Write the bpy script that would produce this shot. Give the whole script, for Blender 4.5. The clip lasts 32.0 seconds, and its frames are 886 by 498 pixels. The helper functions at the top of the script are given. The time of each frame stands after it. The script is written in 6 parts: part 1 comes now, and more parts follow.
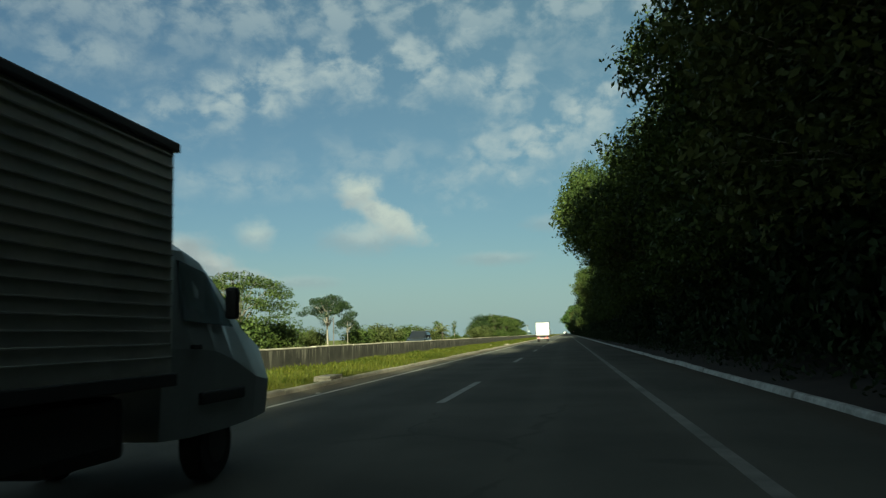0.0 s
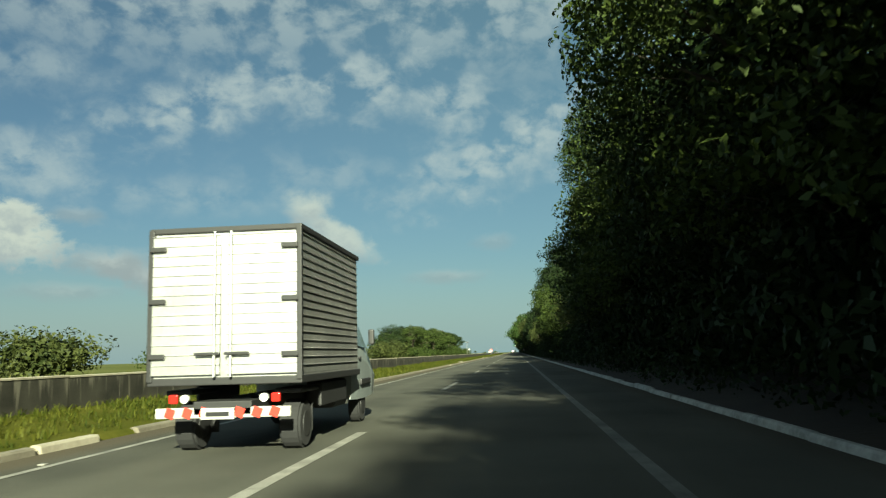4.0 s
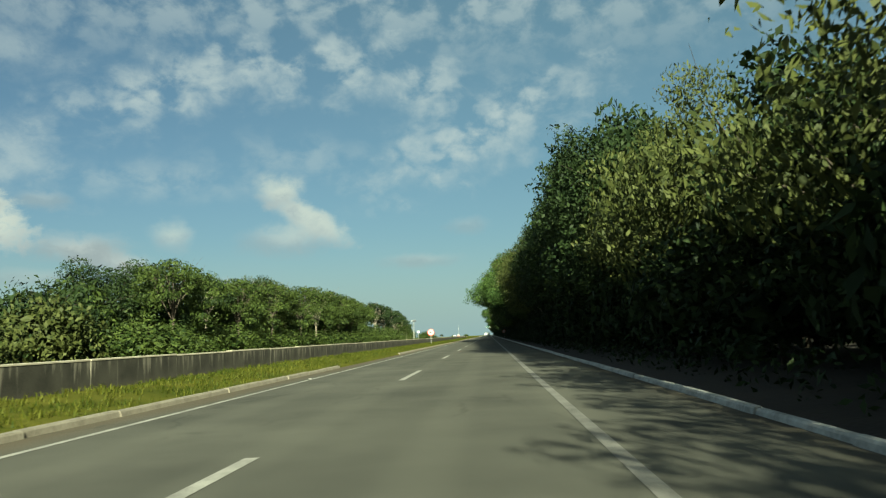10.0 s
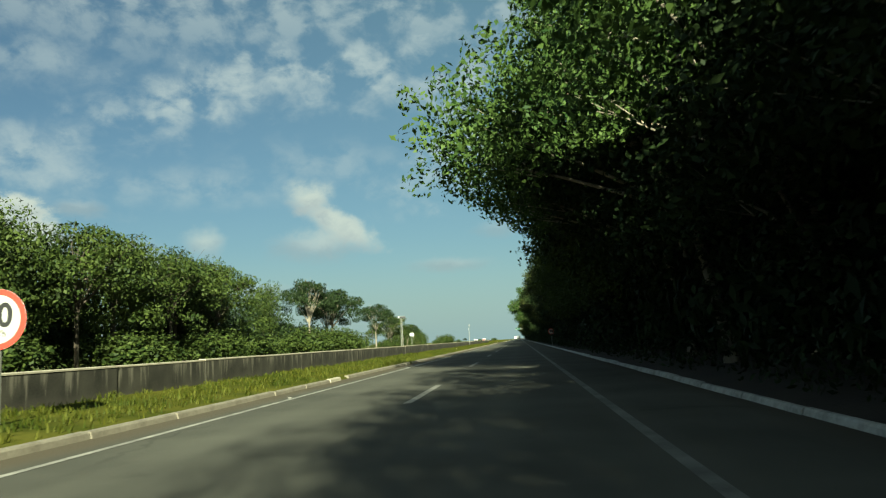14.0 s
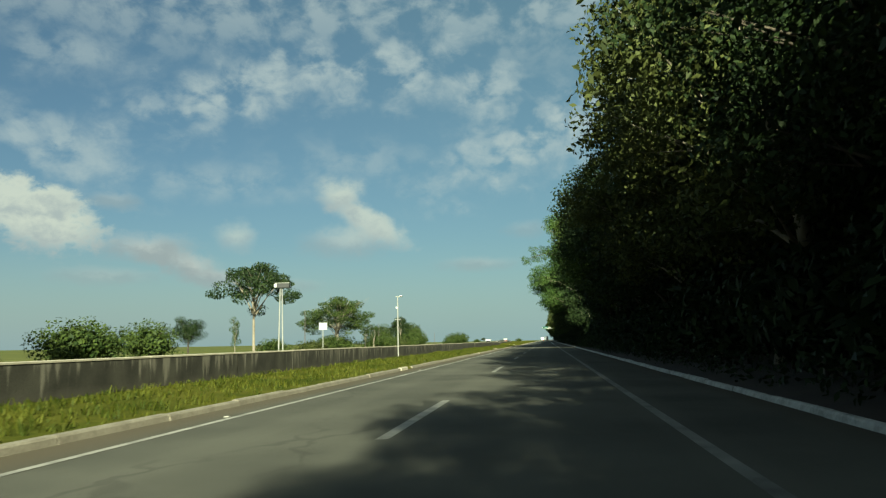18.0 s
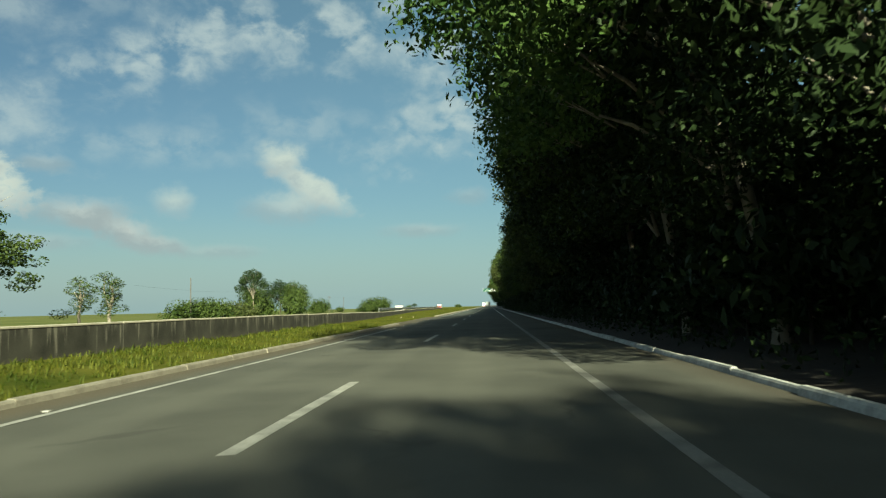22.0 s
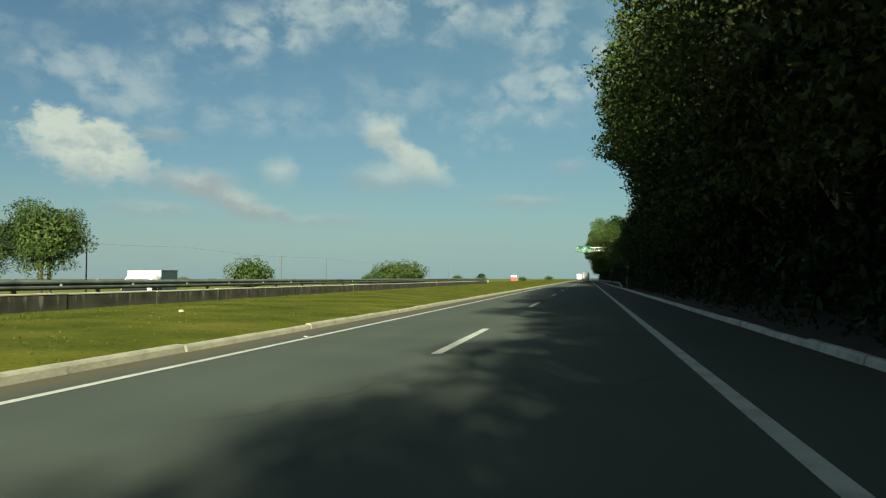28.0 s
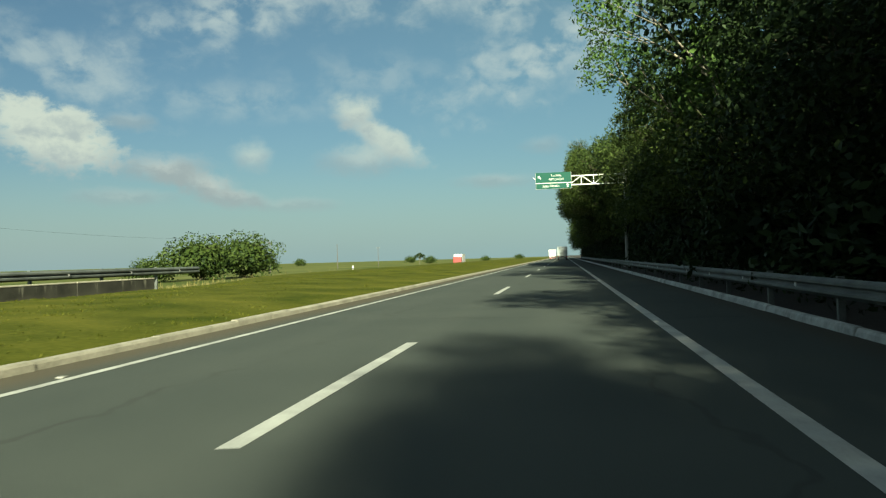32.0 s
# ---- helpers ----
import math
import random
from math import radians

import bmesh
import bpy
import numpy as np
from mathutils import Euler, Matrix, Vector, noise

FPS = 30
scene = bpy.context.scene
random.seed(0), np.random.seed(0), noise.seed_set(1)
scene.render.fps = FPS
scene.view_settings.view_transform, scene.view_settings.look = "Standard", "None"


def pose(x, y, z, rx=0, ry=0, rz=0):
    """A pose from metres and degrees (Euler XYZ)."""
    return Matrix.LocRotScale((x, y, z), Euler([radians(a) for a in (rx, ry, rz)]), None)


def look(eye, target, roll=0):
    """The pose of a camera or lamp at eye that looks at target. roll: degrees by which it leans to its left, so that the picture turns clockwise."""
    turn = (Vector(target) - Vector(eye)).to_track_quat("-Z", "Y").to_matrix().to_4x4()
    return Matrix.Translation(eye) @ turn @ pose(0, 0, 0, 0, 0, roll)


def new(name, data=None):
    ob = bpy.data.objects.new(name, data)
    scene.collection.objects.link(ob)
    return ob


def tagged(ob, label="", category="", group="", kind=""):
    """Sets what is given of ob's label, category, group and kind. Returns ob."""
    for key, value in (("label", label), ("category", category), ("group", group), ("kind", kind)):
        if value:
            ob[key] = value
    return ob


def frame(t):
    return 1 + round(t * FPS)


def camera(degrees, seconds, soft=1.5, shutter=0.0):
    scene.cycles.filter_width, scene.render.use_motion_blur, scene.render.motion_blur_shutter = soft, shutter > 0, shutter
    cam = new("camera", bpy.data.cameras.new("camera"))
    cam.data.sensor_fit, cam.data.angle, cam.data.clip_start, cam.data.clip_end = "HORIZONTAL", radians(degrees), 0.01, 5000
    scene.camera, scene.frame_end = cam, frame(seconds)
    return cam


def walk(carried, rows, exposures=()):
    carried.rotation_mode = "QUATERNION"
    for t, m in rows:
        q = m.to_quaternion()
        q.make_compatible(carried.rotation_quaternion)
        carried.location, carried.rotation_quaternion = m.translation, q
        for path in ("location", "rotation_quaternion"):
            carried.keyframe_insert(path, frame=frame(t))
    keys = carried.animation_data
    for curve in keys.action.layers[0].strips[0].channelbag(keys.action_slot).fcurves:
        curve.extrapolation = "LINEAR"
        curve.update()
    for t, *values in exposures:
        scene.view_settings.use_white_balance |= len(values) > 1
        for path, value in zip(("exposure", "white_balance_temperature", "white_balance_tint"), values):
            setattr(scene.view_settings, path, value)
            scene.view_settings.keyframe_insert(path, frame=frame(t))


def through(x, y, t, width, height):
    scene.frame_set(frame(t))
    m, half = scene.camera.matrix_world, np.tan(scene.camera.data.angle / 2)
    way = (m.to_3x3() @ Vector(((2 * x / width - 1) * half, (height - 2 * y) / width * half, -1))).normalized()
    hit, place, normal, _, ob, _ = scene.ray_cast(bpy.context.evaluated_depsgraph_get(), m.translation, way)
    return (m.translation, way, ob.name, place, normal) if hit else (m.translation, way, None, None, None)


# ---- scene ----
# camera: a dashboard view, driven north along the right-hand lane (y ahead, x = 0 on the dashed lane line)
cam = camera(60.93, 32.0, soft=1.25, shutter=0.06)
EYE_ROWS = [
    (0, pose(2.14, -12.61, 1.10, 96.65, 1.69, 9.28)),
    (0.5, pose(2.13, -0.60, 1.10, 97.28, 1.77, 10.57)),
    (1, pose(2.14, 11.42, 1.10, 96.02, 0.15, 9.52)),
    (1.5, pose(2.15, 23.48, 1.10, 96.13, 0.51, 10.12)),
    (2, pose(2.15, 35.59, 1.10, 97.61, 1.27, 6.68)),
    (2.5, pose(2.12, 47.76, 1.10, 97.80, 2.57, 4.96)),
    (3, pose(2.11, 59.98, 1.10, 98.63, 1.46, 4.67)),
    (3.5, pose(2.17, 72.23, 1.10, 97.87, 2.09, 5.49)),
    (5.5, pose(2.62, 121.38, 1.10, 98.21, -0.08, 5.00)),
    (6, pose(2.73, 133.64, 1.10, 96.82, 3.42, 4.25)),
    (6.5, pose(2.84, 145.87, 1.10, 97.83, 3.05, 1.66)),
    (7, pose(2.91, 158.10, 1.10, 98.18, 2.04, 3.56)),
    (7.5, pose(2.87, 170.37, 1.10, 97.24, 1.90, 4.51)),
    (8, pose(2.78, 182.67, 1.10, 96.84, 2.96, 2.97)),
    (8.5, pose(2.67, 195.00, 1.10, 95.78, 2.58, 4.35)),
    (9, pose(2.55, 207.38, 1.10, 95.34, 2.40, 3.90)),
    (9.5, pose(2.45, 219.81, 1.10, 96.63, 1.82, 3.10)),
    (10, pose(2.36, 232.20, 1.10, 96.62, 2.28, 3.49)),
    (10.5, pose(2.27, 244.44, 1.10, 95.98, 0.95, 3.09)),
    (11, pose(2.19, 256.55, 1.10, 96.85, 2.15, 4.30)),
    (11.5, pose(2.15, 268.58, 1.10, 96.46, 2.63, 2.99)),
    (12, pose(2.14, 280.54, 1.10, 96.60, 2.70, 2.45)),
    (12.5, pose(2.14, 292.45, 1.10, 96.86, 2.13, 2.33)),
    (13, pose(2.14, 304.32, 1.10, 96.49, 2.64, 1.07)),
    (13.5, pose(2.13, 316.19, 1.10, 96.33, 2.31, 4.72)),
    (14, pose(2.12, 328.09, 1.10, 97.01, 2.54, 5.75)),
    (14.5, pose(2.10, 340.05, 1.10, 96.74, 1.98, 7.87)),
    (15, pose(2.08, 352.02, 1.10, 96.81, 2.40, 8.03)),
    (15.5, pose(2.06, 363.96, 1.10, 95.93, 0.33, 6.71)),
    (17.5, pose(1.96, 411.56, 1.10, 96.85, 0.47, 10.20)),
    (18, pose(1.91, 423.39, 1.10, 97.00, 1.09, 7.79)),
    (18.5, pose(1.84, 435.12, 1.10, 97.96, 1.39, 4.88)),
    (19, pose(1.78, 446.80, 1.10, 97.60, 0.81, 4.65)),
    (19.5, pose(1.80, 458.43, 1.10, 95.39, 1.95, 3.72)),
    (20, pose(1.84, 470.03, 1.10, 95.05, 2.48, 2.48)),
    (20.5, pose(1.88, 481.60, 1.10, 94.53, 0.53, 3.36)),
    (21, pose(1.93, 493.17, 1.10, 94.47, 0.51, 4.50)),
    (21.5, pose(2.00, 504.74, 1.10, 95.72, -0.05, 4.35)),
    (22, pose(2.03, 516.29, 1.10, 94.35, 1.29, 3.48)),
    (22.5, pose(1.97, 527.78, 1.10, 95.41, 0.10, 5.24)),
    (23, pose(1.86, 539.24, 1.10, 95.96, -1.18, 5.47)),
    (23.5, pose(1.76, 550.69, 1.10, 95.18, 0.25, 5.13)),
    (24, pose(1.69, 562.17, 1.10, 94.77, -0.56, 4.48)),
    (24.5, pose(1.67, 573.68, 1.10, 94.20, 0.79, 5.61)),
    (26.5, pose(1.82, 619.95, 1.10, 92.69, 1.65, 7.33)),
    (27, pose(1.91, 631.61, 1.10, 93.06, 0.45, 8.10)),
    (27.5, pose(2.04, 643.39, 1.10, 92.83, 1.51, 10.11)),
    (28, pose(2.16, 655.25, 1.10, 92.22, 0.03, 10.85)),
    (28.5, pose(2.20, 667.18, 1.10, 91.66, 0.70, 12.40)),
    (29, pose(2.19, 679.16, 1.10, 91.28, 1.05, 15.81)),
    (29.5, pose(2.16, 691.17, 1.10, 91.02, 1.88, 14.24)),
    (30, pose(2.12, 703.19, 1.10, 91.26, 1.43, 12.76)),
    (30.5, pose(2.09, 715.22, 1.10, 90.57, 2.05, 11.97)),
    (31, pose(2.07, 727.31, 1.10, 90.83, 1.13, 10.65)),
    (31.5, pose(2.05, 739.52, 1.10, 89.42, 2.32, 10.30)),
    (32, pose(2.02, 751.78, 1.10, 90.74, 1.60, 9.12)),
]
EXPOSURE = [(0, 1.77, 5800, -12), (3, 1.81, 5800, -12), (6, 1.83, 5800, -12), (9, 1.89, 5800, -12), (13, 1.95, 5800, -12), (18, 1.81, 5800, -12), (21, 1.95, 5800, -12), (24, 1.85, 5800, -12), (28, 1.81, 5800, -12), (32, 1.89, 5800, -12)]
walk(cam, EYE_ROWS, EXPOSURE)

# ---- world, sun ----
SUN_AZ, SUN_EL = 167.0, 24.0       # degrees clockwise from the road's heading; above the horizon


def build_world():
    w = bpy.data.worlds.new("sky")
    scene.world = w
    w.use_nodes = True
    nt = w.node_tree
    nt.nodes.clear()
    N, L = nt.nodes.new, nt.links.new

    def math_(op, a, b=None, c=None):
        n = N("ShaderNodeMath")
        n.operation = op
        for i, v in enumerate((a, b, c)):
            if v is None:
                continue
            if isinstance(v, (int, float)):
                n.inputs[i].default_value = v
            else:
                L(v, n.inputs[i])
        return n.outputs[0]

    def ramp(v, lo, hi):
        n = N("ShaderNodeMapRange")
        n.interpolation_type = "SMOOTHSTEP"
        L(v, n.inputs[0])
        n.inputs[1].default_value, n.inputs[2].default_value = lo, hi
        return n.outputs[0]

    def mix(f, a, b):
        n = N("ShaderNodeMix")
        n.data_type = "RGBA"
        for s, v in ((n.inputs[0], f), (n.inputs[6], a), (n.inputs[7], b)):
            if isinstance(v, tuple):
                s.default_value = (*v, 1)
            elif isinstance(v, (int, float)):
                s.default_value = v
            else:
                L(v, s)
        return n.outputs[2]

    sky = N("ShaderNodeTexSky")
    sky.sky_type = "NISHITA"
    sky.sun_disc = False
    sky.sun_elevation, sky.sun_rotation = radians(SUN_EL), radians(SUN_AZ)
    sky.air_density, sky.dust_density, sky.ozone_density = 1.0, 1.2, 1.5
    co = N("ShaderNodeTexCoord")
    sep = N("ShaderNodeSeparateXYZ")
    L(co.outputs["Generated"], sep.inputs[0])
    x, y, z = sep.outputs
    az = math_("MULTIPLY", math_("ARCTAN2", x, y), 180 / math.pi)
    el = math_("MULTIPLY", math_("ARCSINE", z), 180 / math.pi)
    # a flat cloud deck seen in perspective
    zz = math_("ADD", math_("MAXIMUM", z, 0.0), 0.07)
    comb = N("ShaderNodeCombineXYZ")
    L(math_("DIVIDE", x, zz), comb.inputs[0])
    L(math_("DIVIDE", y, zz), comb.inputs[1])

    def noise_(vec, scale, detail, rough, dist=0.0):
        n = N("ShaderNodeTexNoise")
        n.inputs["Scale"].default_value, n.inputs["Detail"].default_value = scale, detail
        n.inputs["Roughness"].default_value, n.inputs["Distortion"].default_value = rough, dist
        L(vec, n.inputs["Vector"])
        return n.outputs[0]

        # puffs: azimuth, elevation, half sizes, edge softness, density
    ang = N("ShaderNodeCombineXYZ")
    L(az, ang.inputs[0])
    L(math_("MULTIPLY", el, 1.35), ang.inputs[1])
    wob = noise_(ang.outputs[0], 0.42, 6, 0.58, 0.4)
    fine = noise_(ang.outputs[0], 0.26, 7, 0.60, 0.5)
    small = noise_(ang.outputs[0], 0.75, 5, 0.62, 0.3)
    wob2 = noise_(ang.outputs[0], 0.15, 3, 0.5, 0.0)

    def puff(a0, e0, sa, se, soft, dens, tilt=0.0, rough=0.8):
        da, de = math_("SUBTRACT", az, a0), math_("SUBTRACT", el, e0)
        de = math_("ADD", de, math_("MULTIPLY", da, tilt))
        r = math_("ADD", math_("POWER", math_("DIVIDE", da, sa), 2.0), math_("POWER", math_("DIVIDE", de, se), 2.0))
        r = math_("SQRT", r)
        r = math_("ADD", r, math_("MULTIPLY", math_("SUBTRACT", wob, 0.5), rough * 1.8))
        r = math_("ADD", r, math_("MULTIPLY", math_("SUBTRACT", small, 0.5), rough * 1.5))
        return math_("MULTIPLY", ramp(r, 1.0 + soft, 1.0 - soft), dens), de, se

    def union(items):
        m = None
        for it in items:
            m = it if m is None else math_("MAXIMUM", m, it)
        return m

    white = [puff(*p) for p in ((-36.3, 8.8, 3.7, 2.0, 0.35, 1.0, 0.22), (-38.0, 10.0, 2.0, 1.3, 0.4, 0.95), (-35.2, 9.9, 1.3, 1.1, 0.4, 0.9),
                                (-13.2, 9.0, 2.5, 1.05, 0.6, 0.85, 0.50), (-15.4, 11.2, 1.4, 1.0, 0.7, 0.85), (-14.6, 8.0, 1.8, 0.8, 0.9, 0.45),
                                (-23.1, 7.9, 1.0, 0.8, 0.9, 0.6))]
    grey = [puff(*p) for p in ((-15.2, 7.4, 2.4, 0.8, 0.9, 0.5), (-28.6, 6.5, 1.7, 0.7, 0.7, 0.85, 0.1), (-26.2, 5.7, 1.7, 0.85, 0.7, 0.95, 0.15), (-24.3, 4.8, 1.7, 0.55, 0.8, 0.8, 0.1),
                               (-29.4, 7.0, 2.6, 0.8, 0.8, 0.8), (-4.9, 5.8, 2.2, 0.42, 0.9, 0.5),
                               (-31.5, 10.2, 1.4, 0.5, 0.8, 0.5), (-32.0, 4.9, 2.6, 0.5, 0.9, 0.45),
                               (-20.2, 4.3, 2.6, 0.4, 0.9, 0.42), (-1.2, 8.3, 1.2, 0.5, 0.9, 0.35))]
    # the broken mid-level field
    band = [puff(*p) for p in ((-23.5, 18.6, 8.0, 2.2, 0.8, 1.0, -0.38, 1.0), (-13.5, 20.6, 8.5, 2.2, 0.8, 1.0, 0.0, 1.0),
                               (-4.5, 19.5, 4.5, 2.6, 0.8, 0.9, 0.5, 1.0), (0.5, 15.6, 8.0, 2.6, 0.8, 1.0, -0.35, 1.0),
                               (-35.6, 13.6, 5.5, 2.0, 0.8, 0.8, 0.25, 1.0), (-24.0, 11.9, 8.0, 1.1, 1.0, 0.55, 0.0, 0.8),
                               (-14.0, 13.6, 6.0, 1.4, 1.0, 0.45, 0.0, 0.8), (-35.0, 20.0, 4.0, 1.6, 0.9, 0.6, 0.0, 1.0))]
    upper = ramp(el, 17.0, 27.0)
    deck = math_("MAXIMUM", union([b[0] for b in band]), math_("MULTIPLY", upper, 0.8))
    vor = N("ShaderNodeTexVoronoi")
    vor.feature = "SMOOTH_F1"
    vor.inputs["Scale"].default_value, vor.inputs["Smoothness"].default_value = 0.46, 0.6
    bend = N("ShaderNodeVectorMath")
    bend.operation = "MULTIPLY_ADD"
    nz = N("ShaderNodeTexNoise")
    nz.inputs["Scale"].default_value, nz.inputs["Detail"].default_value = 0.5, 4
    L(ang.outputs[0], nz.inputs["Vector"])
    L(nz.outputs["Color"], bend.inputs[0])
    bend.inputs[1].default_value = (3.2, 2.2, 0)
    L(ang.outputs[0], bend.inputs[2])
    L(bend.outputs[0], vor.inputs["Vector"])
    clump = ramp(vor.outputs["Distance"], 0.85, 0.15)
    lace = math_("ADD", math_("MULTIPLY", fine, 0.52), math_("ADD", math_("MULTIPLY", small, 0.30), math_("MULTIPLY", clump, 0.17)))
    deck = math_("MULTIPLY", deck, ramp(lace, 0.38, 0.62))
    behind = math_("MULTIPLY", ramp(y, 0.55, 0.1), ramp(fine, 0.48, 0.62))
    behind = math_("MULTIPLY", behind, 0.7)
    deck = math_("MINIMUM", math_("MAXIMUM", deck, behind), 1.0)
    deck = math_("MULTIPLY", deck, ramp(el, 1.5, 7.0))
    base = sky.outputs[0]
    # low haze that thickens towards the horizon
    haze = math_("MULTIPLY", ramp(math_("ADD", el, math_("MULTIPLY", wob2, 2.0)), 9.0, 0.0), 0.74)
    scale_c = mix(math_("MULTIPLY_ADD", ramp(az, -40.0, 5.0), 0.18, 0.06), mix(haze, base, HAZE_C), VEIL_C)
    c = mix(math_("MULTIPLY", deck, 0.74), scale_c, DECK_C)
    # each heap is bright above and grey below
    bump = math_("MULTIPLY", math_("SUBTRACT", math_("ADD", math_("MULTIPLY", wob, 0.6), math_("MULTIPLY", small, 0.4)), 0.5), 6.5)
    for group, top, low, lo, hi in ((grey, CREAM_C, GREY_C, -0.5, 1.3), (white, WHITE_C, UNDER_C, -1.3, 0.5)):
        for mask, de, se in group:
            tone = ramp(math_("ADD", math_("DIVIDE", de, se), bump), lo, hi)
            c = mix(mask, c, mix(tone, low, top))
    bg = N("ShaderNodeBackground")
    L(c, bg.inputs[0])
    bg.inputs[1].default_value = 0.0185
    out = N("ShaderNodeOutputWorld")
    L(bg.outputs[0], out.inputs[0])


HAZE_C = (6.3, 7.2, 7.3)
VEIL_C = (5.2, 7.5, 7.3)
DECK_C = (9.1, 8.9, 8.5)
GREY_C = (6.0, 6.0, 6.0)
UNDER_C = (7.3, 7.2, 7.0)
WHITE_C = (10.6, 9.9, 8.5)
CREAM_C = (8.9, 8.3, 7.7)
build_world()

sun = new("sun", bpy.data.lights.new("sun", "SUN"))
sun.data.energy, sun.data.angle, sun.data.color = 5.0, radians(0.9), (1.0, 0.86, 0.62)
_a, _e = radians(SUN_AZ), radians(SUN_EL)
sun.matrix_world = look((0, 0, 60), (-math.sin(_a) * math.cos(_e) * 50, -math.cos(_a) * math.cos(_e) * 50, 60 - math.sin(_e) * 50))

# ---- materials ----
def mat(name, dark, light, rough=0.8, scale=4.0, fine=40.0, bump=0.2, metal=0.0, island=0.0, stretch=(1, 1, 1), spec=0.4):
    """Two-scale mottled surface between two base colours."""
    m = bpy.data.materials.new(name)
    m.use_nodes = True
    nt = m.node_tree
    N, L = nt.nodes.new, nt.links.new
    b = nt.nodes["Principled BSDF"]
    co = N("ShaderNodeTexCoord")
    mp = N("ShaderNodeMapping")
    mp.inputs["Scale"].default_value = stretch
    L(co.outputs["Object"], mp.inputs[0])
    a, f = N("ShaderNodeTexNoise"), N("ShaderNodeTexNoise")
    for n, s, d in ((a, scale, 4), (f, fine, 3)):
        n.inputs["Scale"].default_value, n.inputs["Detail"].default_value = s, d
        L(mp.outputs[0], n.inputs["Vector"])
    add = N("ShaderNodeMath")
    add.operation = "MULTIPLY_ADD"
    L(f.outputs[0], add.inputs[0])
    add.inputs[1].default_value = 0.4
    L(a.outputs[0], add.inputs[2])
    rng = N("ShaderNodeMapRange")
    rng.inputs[1].default_value, rng.inputs[2].default_value = 0.45, 0.95
    L(add.outputs[0], rng.inputs[0])
    val = rng.outputs[0]
    if island:
        g = N("ShaderNodeNewGeometry")
        r = N("ShaderNodeMath")
        r.operation = "MULTIPLY_ADD"
        L(g.outputs["Random Per Island"], r.inputs[0])
        r.inputs[1].default_value = island
        L(val, r.inputs[2])
        s = N("ShaderNodeMath")
        s.operation = "SUBTRACT"
        s.use_clamp = True
        L(r.outputs[0], s.inputs[0])
        s.inputs[1].default_value = island / 2
        val = s.outputs[0]
    mx = N("ShaderNodeMix")
    mx.data_type = "RGBA"
    L(val, mx.inputs[0])
    mx.inputs[6].default_value, mx.inputs[7].default_value = (*dark, 1), (*light, 1)
    L(mx.outputs[2], b.inputs["Base Color"])
    b.inputs["Roughness"].default_value, b.inputs["Metallic"].default_value = rough, metal
    b.inputs["Specular IOR Level"].default_value = spec
    if bump:
        bp = N("ShaderNodeBump")
        bp.inputs["Strength"].default_value, bp.inputs["Distance"].default_value = bump, 0.02
        L(f.outputs[0], bp.inputs["Height"])
        L(bp.outputs[0], b.inputs["Normal"])
    return m


def leaf_mat(name, dark, light, through=0.22):
    m = mat(name, dark, light, rough=0.6, scale=0.5, fine=3.0, bump=0.0, island=0.9, spec=0.12)
    nt = m.node_tree
    b = nt.nodes["Principled BSDF"]
    t = nt.nodes.new("ShaderNodeBsdfTranslucent")
    nt.links.new(b.inputs["Base Color"].links[0].from_socket, t.inputs[0])
    mx = nt.nodes.new("ShaderNodeMixShader")
    mx.inputs[0].default_value = through
    nt.links.new(b.outputs[0], mx.inputs[1])
    nt.links.new(t.outputs[0], mx.inputs[2])
    nt.links.new(mx.outputs[0], nt.nodes["Material Output"].inputs[0])
    return m


